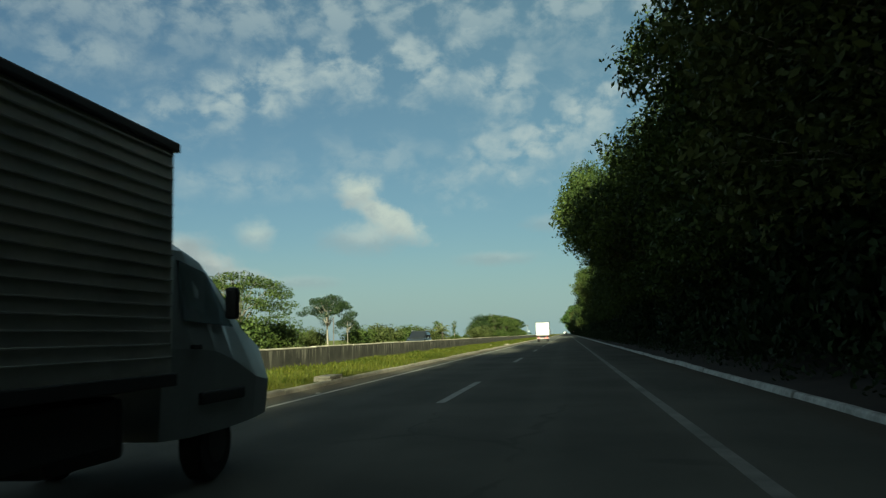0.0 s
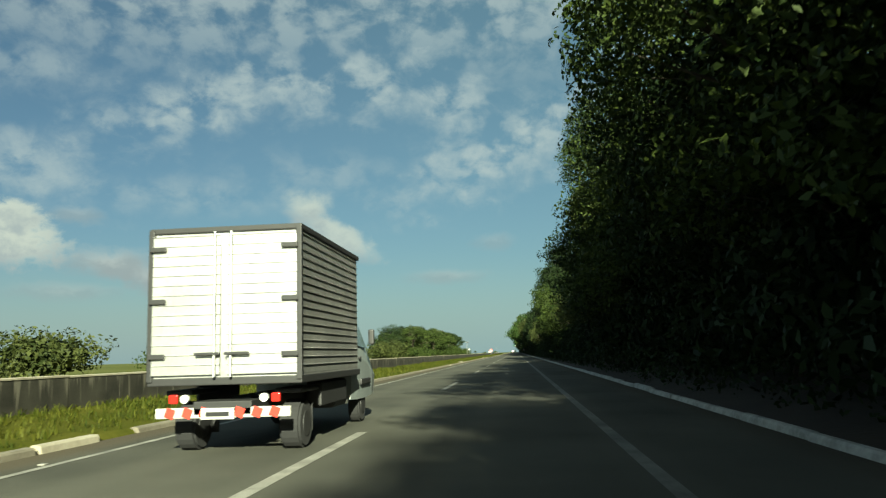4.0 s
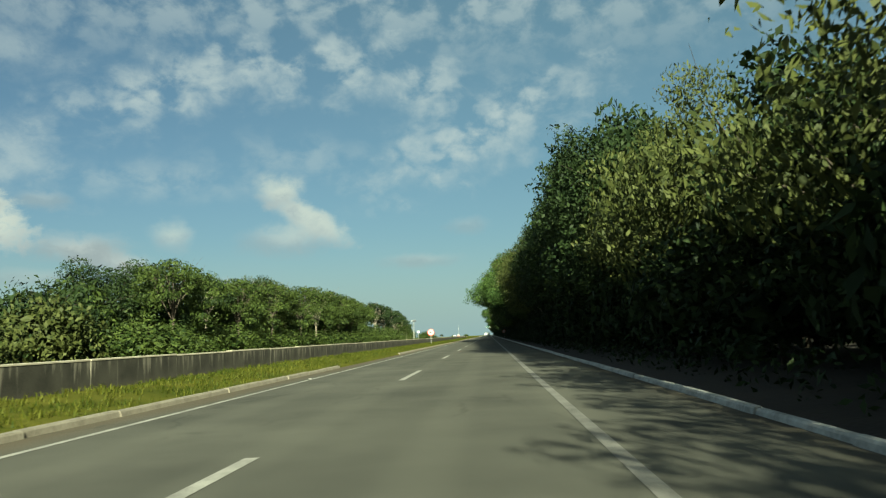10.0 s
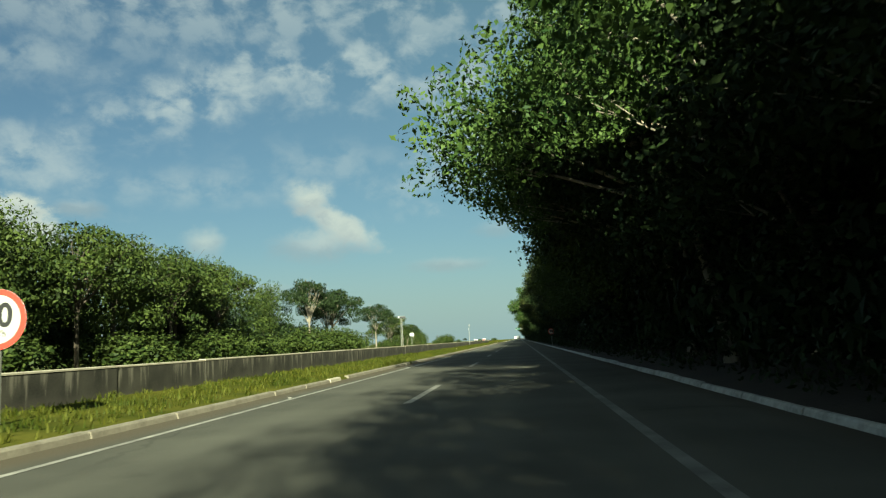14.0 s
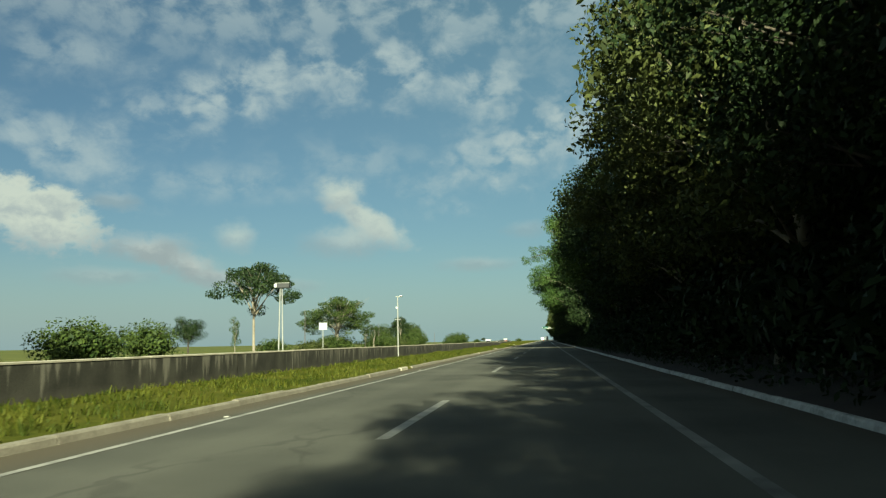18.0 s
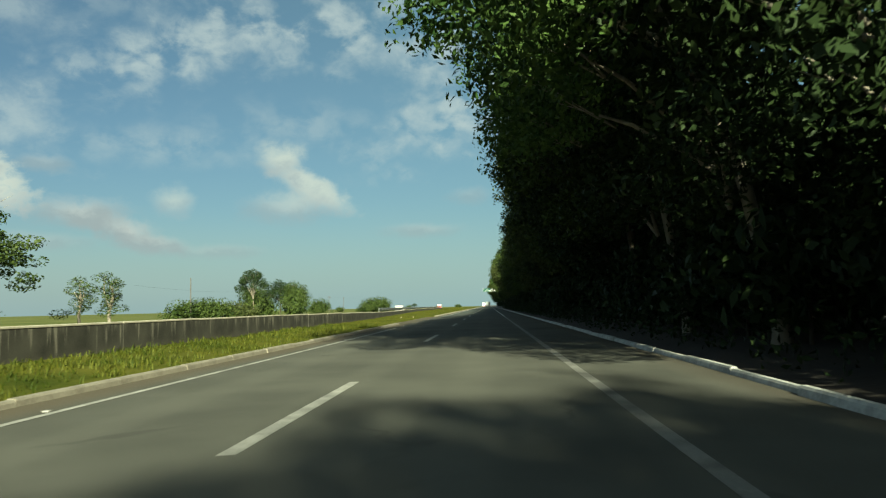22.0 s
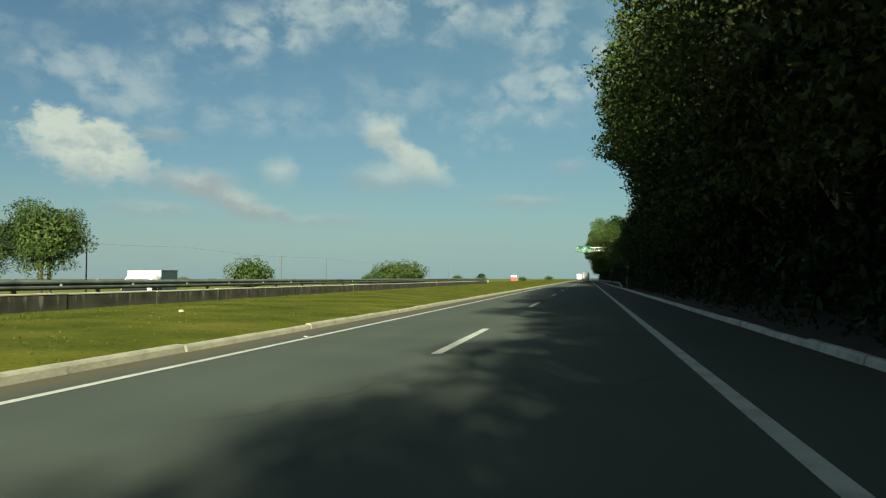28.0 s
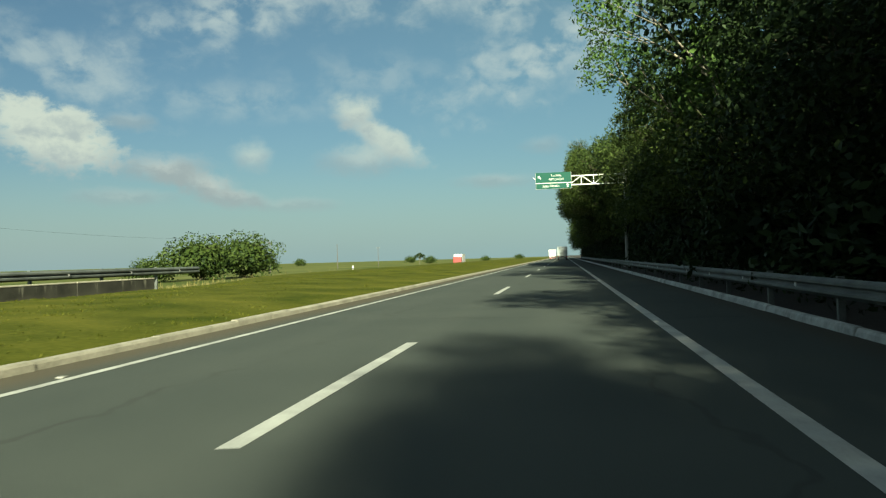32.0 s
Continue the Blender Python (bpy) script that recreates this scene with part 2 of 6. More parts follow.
def asphalt_mat():
    """Aged asphalt: stone grain, wheel tracks, sealed cracks, dirt along the left gutter, newer surface further on."""
    m = mat("asphalt", (0.0465, 0.0470, 0.0395), (0.0890, 0.0880, 0.0720), rough=0.95, scale=0.35, fine=90, bump=0.35, spec=0.10)
    nt = m.node_tree
    N, L = nt.nodes.new, nt.links.new
    b = nt.nodes["Principled BSDF"]
    col = b.inputs["Base Color"].links[0].from_socket
    co = N("ShaderNodeTexCoord")
    sep = N("ShaderNodeSeparateXYZ")
    L(co.outputs["Object"], sep.inputs[0])

    def math_(op, a, c=None, clamp=False):
        n = N("ShaderNodeMath")
        n.operation, n.use_clamp = op, clamp
        for i, v in enumerate((a, c)):
            if v is None:
                continue
            if isinstance(v, (int, float)):
                n.inputs[i].default_value = v
            else:
                L(v, n.inputs[i])
        return n.outputs[0]

    def ramp(v, lo, hi):
        n = N("ShaderNodeMapRange")
        n.interpolation_type = "SMOOTHSTEP"
        L(v, n.inputs[0])
        n.inputs[1].default_value, n.inputs[2].default_value = lo, hi
        return n.outputs[0]

    def blend(f, c, colour, kind="MIX"):
        n = N("ShaderNodeMix")
        n.data_type, n.blend_type = "RGBA", kind
        L(f, n.inputs[0])
        L(c, n.inputs[6])
        n.inputs[7].default_value = (*colour, 1)
        return n.outputs[2]

    nz = N("ShaderNodeTexNoise")
    nz.inputs["Scale"].default_value, nz.inputs["Detail"].default_value = 0.9, 5
    mp = N("ShaderNodeMapping")
    mp.inputs["Scale"].default_value = (1, 0.12, 1)
    L(co.outputs["Object"], mp.inputs[0])
    L(mp.outputs[0], nz.inputs["Vector"])
    x, y = sep.outputs[0], sep.outputs[1]
    wheel = math_("COSINE", math_("MULTIPLY", x, 2 * math.pi / 1.75))
    col = blend(math_("MULTIPLY", ramp(wheel, 0.0, 1.0), 0.22), col, (0.110, 0.108, 0.088))
    newer = ramp(y, 560.0, 640.0)
    col = blend(math_("MULTIPLY", newer, 0.65), col, (0.042, 0.052, 0.049))
    # dirt washed into the gutter beside the median kerb
    dirt = math_("MULTIPLY", ramp(math_("ADD", x, math_("MULTIPLY", nz.outputs[0], 0.8)), -2.4, -3.1), 0.75)
    col = blend(dirt, col, (0.076, 0.062, 0.040))
    dirt2 = math_("MULTIPLY", ramp(math_("SUBTRACT", x, math_("MULTIPLY", nz.outputs[0], 0.7)), 4.4, 5.3), 0.6)
    col = blend(dirt2, col, (0.046, 0.036, 0.025))
    # sealed cracks
    v = N("ShaderNodeTexVoronoi")
    v.feature = "DISTANCE_TO_EDGE"
    v.inputs["Scale"].default_value = 0.28
    mp2 = N("ShaderNodeMapping")
    mp2.inputs["Scale"].default_value = (1, 0.35, 1)
    wn = N("ShaderNodeTexNoise")
    wn.inputs["Scale"].default_value = 1.2
    L(co.outputs["Object"], wn.inputs["Vector"])
    av = N("ShaderNodeVectorMath")
    av.operation = "MULTIPLY_ADD"
    L(wn.outputs["Color"], av.inputs[0])
    av.inputs[1].default_value = (0.9, 0.9, 0)
    L(co.outputs["Object"], av.inputs[2])
    L(av.outputs[0], mp2.inputs[0])
    L(mp2.outputs[0], v.inputs["Vector"])
    crack = math_("MULTIPLY", ramp(v.outputs["Distance"], 0.012, 0.004), ramp(nz.outputs[0], 0.50, 0.62))
    col = blend(math_("MULTIPLY", crack, 0.3), col, (0.023, 0.022, 0.021))
    L(col, b.inputs["Base Color"])
    return m


def wall_mat():
    """Old concrete with black algae and pale lime streaks that run down from the top."""
    m = mat("stained_concrete", (0.0190, 0.0185, 0.0150), (0.0600, 0.0570, 0.0440), rough=0.92, scale=1.3, fine=30, bump=0.4, spec=0.2)
    nt = m.node_tree
    N, L = nt.nodes.new, nt.links.new
    b = nt.nodes["Principled BSDF"]
    col = b.inputs["Base Color"].links[0].from_socket
    g = N("ShaderNodeNewGeometry")
    sep = N("ShaderNodeSeparateXYZ")
    L(g.outputs["Position"], sep.inputs[0])
    mp = N("ShaderNodeMapping")
    mp.inputs["Scale"].default_value = (1, 1, 0.09)
    L(g.outputs["Position"], mp.inputs[0])
    nz = N("ShaderNodeTexNoise")
    nz.inputs["Scale"].default_value, nz.inputs["Detail"].default_value, nz.inputs["Roughness"].default_value = 4.5, 4, 0.62
    L(mp.outputs[0], nz.inputs["Vector"])
    n2 = N("ShaderNodeTexNoise")
    n2.inputs["Scale"].default_value = 0.5
    L(g.outputs["Position"], n2.inputs["Vector"])
    add = N("ShaderNodeMath")
    add.operation = "MULTIPLY_ADD"
    L(sep.outputs[2], add.inputs[0])
    add.inputs[1].default_value = 0.22
    L(nz.outputs[0], add.inputs[2])
    r = N("ShaderNodeMapRange")
    r.interpolation_type = "SMOOTHSTEP"
    r.inputs[1].default_value, r.inputs[2].default_value = 0.66, 0.80
    L(add.outputs[0], r.inputs[0])
    mx = N("ShaderNodeMix")
    mx.data_type = "RGBA"
    L(r.outputs[0], mx.inputs[0])
    L(col, mx.inputs[6])
    mx.inputs[7].default_value = (0.145, 0.134, 0.105, 1)
    lo = N("ShaderNodeMath")
    lo.operation = "MULTIPLY_ADD"
    L(n2.outputs[0], lo.inputs[0])
    lo.inputs[1].default_value = 0.5
    L(sep.outputs[2], lo.inputs[2])
    r2 = N("ShaderNodeMapRange")
    r2.interpolation_type = "SMOOTHSTEP"
    r2.inputs[1].default_value, r2.inputs[2].default_value = 0.62, 0.40
    L(lo.outputs[0], r2.inputs[0])
    m2 = N("ShaderNodeMath")
    m2.operation = "MULTIPLY"
    L(r2.outputs[0], m2.inputs[0])
    m2.inputs[1].default_value = 0.55
    mx2 = N("ShaderNodeMix")
    mx2.data_type = "RGBA"
    L(m2.outputs[0], mx2.inputs[0])
    L(mx.outputs[2], mx2.inputs[6])
    mx2.inputs[7].default_value = (0.066, 0.060, 0.048, 1)
    L(mx2.outputs[2], b.inputs["Base Color"])
    return m


def plain(name, colour, rough=0.5, metal=0.0, spec=0.5):
    d = tuple(c * 0.82 for c in colour)
    return mat(name, d, colour, rough=rough, scale=3, fine=25, bump=0.03, metal=metal, spec=spec)


def glass_mat():
    m = bpy.data.materials.new("glass")
    m.use_nodes = True
    b = m.node_tree.nodes["Principled BSDF"]
    b.inputs["Base Color"].default_value = (0.25, 0.32, 0.34, 1)
    b.inputs["Roughness"].default_value = 0.04
    b.inputs["Transmission Weight"].default_value = 0.55
    return m


ASPHALT, WALL, GLASS = asphalt_mat(), wall_mat(), glass_mat()
GROUND = mat("field_soil_and_grass", (0.0504, 0.06624, 0.01728), (0.1188, 0.1188, 0.0396), rough=1.0, scale=0.03, fine=0.9, bump=0.3, spec=0.04)
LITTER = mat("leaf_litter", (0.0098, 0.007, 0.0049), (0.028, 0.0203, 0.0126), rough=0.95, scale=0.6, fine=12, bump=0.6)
VERGE = mat("verge_turf", (0.0290, 0.0390, 0.0055), (0.0900, 0.0870, 0.0150), rough=1.0, scale=0.5, fine=9, bump=0.6, spec=0.02)
GRASS = leaf_mat("grass_blades", (0.0330, 0.0430, 0.0036), (0.0860, 0.0850, 0.0100), 0.2)
GRASS_ROUGH = leaf_mat("rough_grass", (0.0257, 0.03802, 0.003888), (0.07834, 0.08237, 0.0108), 0.2)
DRYGRASS = leaf_mat("tall_dry_grass", (0.091, 0.091, 0.0245), (0.231, 0.196, 0.077), 0.25)
KERB = mat("kerb_concrete", (0.1008, 0.0864, 0.06336), (0.2448, 0.2232, 0.1692), rough=0.9, scale=1.5, fine=25, bump=0.4)
KERB_W = mat("whitewashed_kerb", (0.1125, 0.1162, 0.105), (0.465, 0.465, 0.435), rough=0.85, scale=1.1, fine=14, bump=0.4)
NEWKERB = mat("new_kerb_concrete", (0.144, 0.1296, 0.0936), (0.3312, 0.3024, 0.2376), rough=0.9, scale=1.4, fine=24, bump=0.4)
CAP = mat("wall_cap_concrete", (0.2448, 0.216, 0.1584), (0.4464, 0.4104, 0.3168), rough=0.9, scale=1.2, fine=20, bump=0.3)
PAINT_OLD = mat("worn_road_paint", (0.1275, 0.1237, 0.1087), (0.315, 0.3075, 0.27), rough=0.8, scale=2.2, fine=35, bump=0.25)
PAINT_FADED = mat("faded_road_paint", (0.0612, 0.05904, 0.05184), (0.1872, 0.1836, 0.162), rough=0.85, scale=1.6, fine=45, bump=0.25)
PAINT_NEW = mat("road_paint", (0.23, 0.23, 0.21), (0.42, 0.415, 0.38), rough=0.75, scale=2.0, fine=40, bump=0.2)
BARK = mat("bark", (0.0225, 0.018, 0.012), (0.07875, 0.0645, 0.045), rough=0.95, scale=2, fine=14, bump=0.6, stretch=(1, 1, 0.3))
BARK_PALE = mat("pale_bark", (0.104, 0.088, 0.064), (0.24, 0.212, 0.16), rough=0.9, scale=1.5, fine=12, bump=0.4, stretch=(1, 1, 0.3))
LEAF = leaf_mat("forest_leaves", (0.0135, 0.0250, 0.0056), (0.0550, 0.0750, 0.0160), 0.13)
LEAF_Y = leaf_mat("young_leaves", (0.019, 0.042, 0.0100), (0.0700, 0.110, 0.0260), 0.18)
# dark-leaved trees, and leaves under the canopy with shade put into their colour
LEAF_D = leaf_mat("dark_and_shade_leaves", (0.00806, 0.01612, 0.00558), (0.02604, 0.04092, 0.0124), 0.14)
LEAF_O = leaf_mat("olive_leaves", (0.0215, 0.0300, 0.0080), (0.0700, 0.0800, 0.0230), 0.18)
PALM = leaf_mat("palm_fronds", (0.03375, 0.051, 0.0135), (0.1162, 0.12, 0.04125))
STEEL = mat("galvanised_steel", (0.34, 0.35, 0.35), (0.55, 0.56, 0.55), rough=0.45, scale=2, fine=30, bump=0.05, metal=0.8)
PALE = plain("pale_sheet", (0.42, 0.43, 0.41), 0.6)
WHITE = plain("white_paint", (0.46, 0.45, 0.42), 0.5)
POLE = plain("weathered_pole", (0.22, 0.22, 0.20), 0.7)
RAIL = mat("dull_rail_steel", (0.048, 0.0528, 0.048), (0.136, 0.144, 0.132), rough=0.65, scale=1.5, fine=25, bump=0.1, metal=0.25)
DARKGLASS = plain("dark_glass", (0.012, 0.014, 0.016), 0.06)
WOODPOLE = mat("dark_pole", (0.04, 0.036, 0.032), (0.104, 0.092, 0.08), rough=0.9, scale=2, fine=18)
ALU = mat("truck_box_aluminium", (0.50, 0.50, 0.48), (0.72, 0.71, 0.68), rough=0.40, scale=1.6, fine=22, bump=0.05, metal=0.85)
CABW = plain("white_cab_paint", (0.27, 0.30, 0.30), 0.3)
DARKM = plain("dark_metal", (0.035, 0.035, 0.036), 0.55, 0.3)
RUBBER = plain("tyre_rubber", (0.022, 0.022, 0.023), 0.9)
RED = plain("red_reflective", (0.62, 0.045, 0.03), 0.4)
REDLENS = plain("red_lens", (0.45, 0.02, 0.015), 0.15)
CLEARLENS = plain("clear_lens", (0.75, 0.75, 0.72), 0.15)
BLACK = plain("black_lettering", (0.015, 0.015, 0.016), 0.5)
GREEN = plain("green_sign_sheeting", (0.002, 0.050, 0.032), 0.6, 0.0, 0.2)
SUVC = plain("dark_grey_car_paint", (0.028, 0.034, 0.036), 0.2, 0.3)
TEAL = plain("dark_cargo_side", (0.05, 0.075, 0.085), 0.4)
REDC = plain("red_lorry_paint", (0.22, 0.035, 0.03), 0.4)
GREYT = plain("grey_tarpaulin", (0.22, 0.24, 0.24), 0.7)

# ---- helpers for meshes ----
def mesh_of(name, verts, faces, material, smooth=False):
    me = bpy.data.meshes.new(name)
    me.from_pydata([tuple(v) for v in verts], [], [tuple(f) for f in faces])
    me.materials.append(material)
    if smooth:
        me.polygons.foreach_set("use_smooth", [True] * len(me.polygons))
    me.update()
    return me


def link(name, me, parent=None, label="", at=None):
    ob = new(name, me)
    if parent is not None:
        ob.parent = parent
    if at is not None:
        ob.matrix_basis = at
    if label:
        ob["label"] = label
    return ob


def empty(name, m, label, category, group="", kind=""):
    e = new(name)
    e.empty_display_size = 0.2
    e.matrix_basis = m
    return tagged(e, label, category, group, kind)


def part(name, bm, material, parent, label="", smooth=False):
    me = bpy.data.meshes.new(name)
    bm.to_mesh(me)
    bm.free()
    me.materials.append(material)
    if smooth:
        me.polygons.foreach_set("use_smooth", [True] * len(me.polygons))
    return link(name, me, parent, label)


def box(sx, sy, sz, cx=0, cy=0, cz=0, bevel=0.0, bm=None, rot=None):
    """A box of these sizes about a centre; cz is the middle."""
    own = bmesh.new()
    bmesh.ops.create_cube(own, size=1.0)
    bmesh.ops.scale(own, vec=(sx, sy, sz), verts=own.verts)
    if bevel:
        bmesh.ops.bevel(own, geom=own.edges[:], offset=bevel, segments=2, affect="EDGES", profile=0.6)
    if rot is not None:
        bmesh.ops.transform(own, matrix=rot, verts=own.verts)
    bmesh.ops.translate(own, vec=(cx, cy, cz), verts=own.verts)
    if bm is None:
        return own
    tmp = bpy.data.meshes.new("tmp")
    own.to_mesh(tmp)
    own.free()
    bm.from_mesh(tmp)
    bpy.data.meshes.remove(tmp)
    return bm


def cyl(r0, r1, h, seg=12, m=None, bm=None):
    """A tapered cylinder that stands on z = 0."""
    own = bmesh.new()
    bmesh.ops.create_cone(own, cap_ends=True, segments=seg, radius1=r0, radius2=r1, depth=h)
    bmesh.ops.translate(own, vec=(0, 0, h / 2), verts=own.verts)
    if m is not None:
        bmesh.ops.transform(own, matrix=m, verts=own.verts)
    if bm is None:
        return own
    tmp = bpy.data.meshes.new("tmp")
    own.to_mesh(tmp)
    own.free()
    bm.from_mesh(tmp)
    bpy.data.meshes.remove(tmp)
    return bm


def tubes(paths, seg=6):
    """Vertices and faces of tapered tubes; a path is a list of (point, radius)."""
    V, F = [], []
    for path in paths:
        o = len(V)
        for i, (p, r) in enumerate(path):
            p = Vector(p)
            q = Vector(path[min(i + 1, len(path) - 1)][0]) - Vector(path[max(i - 1, 0)][0])
            q.normalize()
            s = q.orthogonal().normalized()
            t = q.cross(s)
            for k in range(seg):
                a = 2 * math.pi * k / seg
                V.append(p + (s * math.cos(a) + t * math.sin(a)) * r)
        for i in range(len(path) - 1):
            for k in range(seg):
                a, b = o + i * seg + k, o + i * seg + (k + 1) % seg
                F.append((a, b, b + seg, a + seg))
    return V, F


def smooth01(t):
    t = min(1.0, max(0.0, t))
    return t * t * (3 - 2 * t)


# ---- plan: lines along the road (x = 0 on the dashed line, y ahead) ----
X_LEFT, X_RIGHT, X_KERB_L, X_KERB_R = -2.90, 3.48, -3.72, 5.55
DASH, PITCH = 5.57, 18.0
Y0, Y1 = -120.0, 1500.0


def kerb_x(y):
    """The median kerb line; the road widens where the kerb is missing."""
    return X_KERB_L - 0.72 * smooth01((y - 557) / 5.0) * smooth01((600 - y) / 7.0)


def wall_x(y):
    return -7.35 - 6.4 * smooth01((y - 545) / 165) - 2.0 * smooth01((y - 700) / 200)


def drop(y):
    """How far the other carriageway and the fields lie below the road."""
    return -0.12 - 0.85 * smooth01((y - 480) / 200)


def ground_z(x, y):
    if x > 6:
        return 0.04 + 0.25 * smooth01((x - 6) / 6)
    w = wall_x(min(y, 1000))
    return drop(y) * smooth01((w - 0.6 - x) / 2.0) - 0.10


def strip(name, x0, x1, y0, y1, z, material, step=20.0, zf=None):
    """A long strip between two lines x0(y), x1(y)."""
    f0 = x0 if callable(x0) else (lambda y: x0)
    f1 = x1 if callable(x1) else (lambda y: x1)
    n = max(1, int((y1 - y0) / step))
    V, F = [], []
    for i in range(n + 1):
        y = y0 + (y1 - y0) * i / n
        for x in (f0(y), f1(y)):
            V.append((x, y, z + (zf(y) if zf else 0.0)))
    for i in range(n):
        a = 2 * i
        F.append((a, a + 1, a + 3, a + 2))
    return link(name, mesh_of(name, V, F, material))


# ---- ground, roads ----
def build_ground():
    xs = sorted(set([-2400, -1200, -600, -300, -150, -90, -60, -45, -34, -27, -22, -18, -16, -14, -12, -10.5, -9.2, -8.2, -7.2,
                     -5, -3.6, 0, 5.4, 6, 7, 9, 12, 16, 30, 60, 150, 400, 1000, 2400]))
    ys = [-2400, -1000, -400, -150] + list(range(-60, 1001, 20)) + [1100, 1300, 1600, 2000, 2400, 3200]
    V = [(x, y, ground_z(x, y)) for y in ys for x in xs]
    n = len(xs)
    F, M = [], []
    for j in range(len(ys) - 1):
        for i in range(n - 1):
            a = j * n + i
            F.append((a, a + 1, a + 1 + n, a + n))
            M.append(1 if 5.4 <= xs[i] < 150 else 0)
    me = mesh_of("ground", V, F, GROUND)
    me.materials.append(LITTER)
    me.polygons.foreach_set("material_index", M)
    tagged(link("ground", me), "flat green and yellow fields with bare forest floor beside the road", "ground", kind="structure")


build_ground()
V, F = [], []
for i in range(811):
    y = Y0 + 2 * i
    V += [(kerb_x(y) - 0.05, y, 0), (X_KERB_R + 0.1, y, 0)]
    if i:
        F.append((2 * i - 2, 2 * i - 1, 2 * i + 1, 2 * i))
road = tagged(link("road", mesh_of("road", V, F, ASPHALT)), "grey worn asphalt carriageway with cracks and gutter dirt", "road", kind="structure")
opposite = strip("road_opposite", lambda y: wall_x(min(y, 1000)) - 9.6, lambda y: wall_x(min(y, 1000)) - 1.2, Y0, 1500, 0.02, ASPHALT, 20,
                 lambda y: drop(y) * smooth01(1.0))
tagged(opposite, "asphalt carriageway for oncoming traffic behind the concrete wall", "road", kind="structure")


def verge_z(x, y):
    u = (kerb_x(y) - 0.2 - x) / max(0.5, (kerb_x(y) - 0.2 - wall_x(y)))
    return 0.07 + 0.10 * u + 0.22 * smooth01((y - 600) / 120) * math.sin(math.pi * min(1, max(0, u))) + 0.05 * noise.noise((x * 0.8, y * 0.3, 0))


def build_verge():
    V, F = [], []
    ys = [Y0 + 2.0 * i for i in range(int((1100 - Y0) / 2.0))]
    n = 10
    for y in ys:
        w = wall_x(y)
        if y > 780:
            w -= 5.0 * smooth01((y - 780) / 30)
        V.append((kerb_x(y) - 0.02, y, -0.02))
        for k in range(n - 1):
            x = kerb_x(y) - 0.12 + (w + 0.05 - kerb_x(y) + 0.12) * k / (n - 2)
            V.append((x, y, verge_z(x, y)))
    for j in range(len(ys) - 1):
        for k in range(n - 1):
            a = j * n + k
            F.append((a, a + n, a + n + 1, a + 1))
    tagged(link("verge", mesh_of("verge", V, F, VERGE, True)), "grassy median strip between kerb and concrete wall", "verge", kind="structure")


build_verge()


def blades(name, count, pick, h, w, material, label, seed):
    """Tufts of bent grass blades; pick(rng) gives the place of a tuft."""
    rng = np.random.default_rng(seed)
    P = np.array([pick(rng) for _ in range(count)])
    per = 4
    P = np.repeat(P, per, 0)
    n = len(P)
    P[:, :2] += rng.normal(0, 0.05, (n, 2))
    a = rng.uniform(0, 2 * np.pi, n)
    d = np.stack([np.cos(a), np.sin(a), np.zeros(n)], 1)
    s = np.stack([-np.sin(a), np.cos(a), np.zeros(n)], 1)
    hh = h * rng.uniform(0.45, 1.3, n)[:, None]
    ww = w * rng.uniform(0.6, 1.4, n)[:, None]
    up = np.array([[0, 0, 1.0]])
    b0, b1 = P - s * ww, P + s * ww
    mid = P + up * hh * 0.62 + d * hh * 0.22
    tip = P + up * hh * 0.95 + d * hh * 0.62
    V = np.stack([b0, b1, mid + s * ww * 0.7, mid - s * ww * 0.7, tip], 1).reshape(-1, 3)
    me = bpy.data.meshes.new(name)
    me.vertices.add(len(V))
    me.vertices.foreach_set("co", V.ravel())
    i = (np.arange(n) * 5)[:, None]
    quads, tris = i + np.array([[0, 1, 2, 3]]), i + np.array([[3, 2, 4]])
    loops = np.concatenate([quads.ravel(), tris.ravel()])
    me.loops.add(len(loops))
    me.loops.foreach_set("vertex_index", loops)
    me.polygons.add(2 * n)
    me.polygons.foreach_set("loop_start", np.concatenate([np.arange(n) * 4, 4 * n + np.arange(n) * 3]))
    me.update(calc_edges=True)
    me.materials.append(material)
    return tagged(link(name, me), label, "grass", kind="stuff")


def verge_spot(rng):
    y = rng.uniform(-15, 560)
    u = rng.beta(1.3, 1.0)
    x = kerb_x(y) - 0.2 + (wall_x(y) + 0.1 - kerb_x(y) + 0.2) * u
    return x, y, verge_z(x, y) - 0.02


def lawn_spot(rng):
    y = 545 + 330 * rng.beta(1.0, 1.15)
    x = kerb_x(y) - 0.2 + (wall_x(y) - kerb_x(y) + 0.2) * rng.uniform(0, 1)
    return x, y, verge_z(x, y) - 0.02


def field_spot(rng):
    y = rng.uniform(-20, 900)
    x = wall_x(y) - 10.5 - rng.exponential(4.0)
    return x, y, ground_z(x, y) - 0.03


blades("verge_grass", 26000, verge_spot, 0.14, 0.011, GRASS_ROUGH, "rough green and yellow grass tufts on the median", 1)
def tussock_spot(rng):
    while True:
        x, y, z = verge_spot(rng)
        if noise.noise((x * 1.1, y * 0.35, 5.0)) > 0.12:
            return x, y, z


blades("tussock_grass", 9000, tussock_spot, 0.18, 0.012, GRASS_ROUGH, "taller clumped grass tussocks on the median", 4)
blades("mown_grass", 26000, lawn_spot, 0.05, 0.010, GRASS, "short mown yellow-green grass on the wide median", 2)
blades("tall_grass", 9000, field_spot, 0.75, 0.030, DRYGRASS, "tall dry grass beyond the far carriageway", 3)

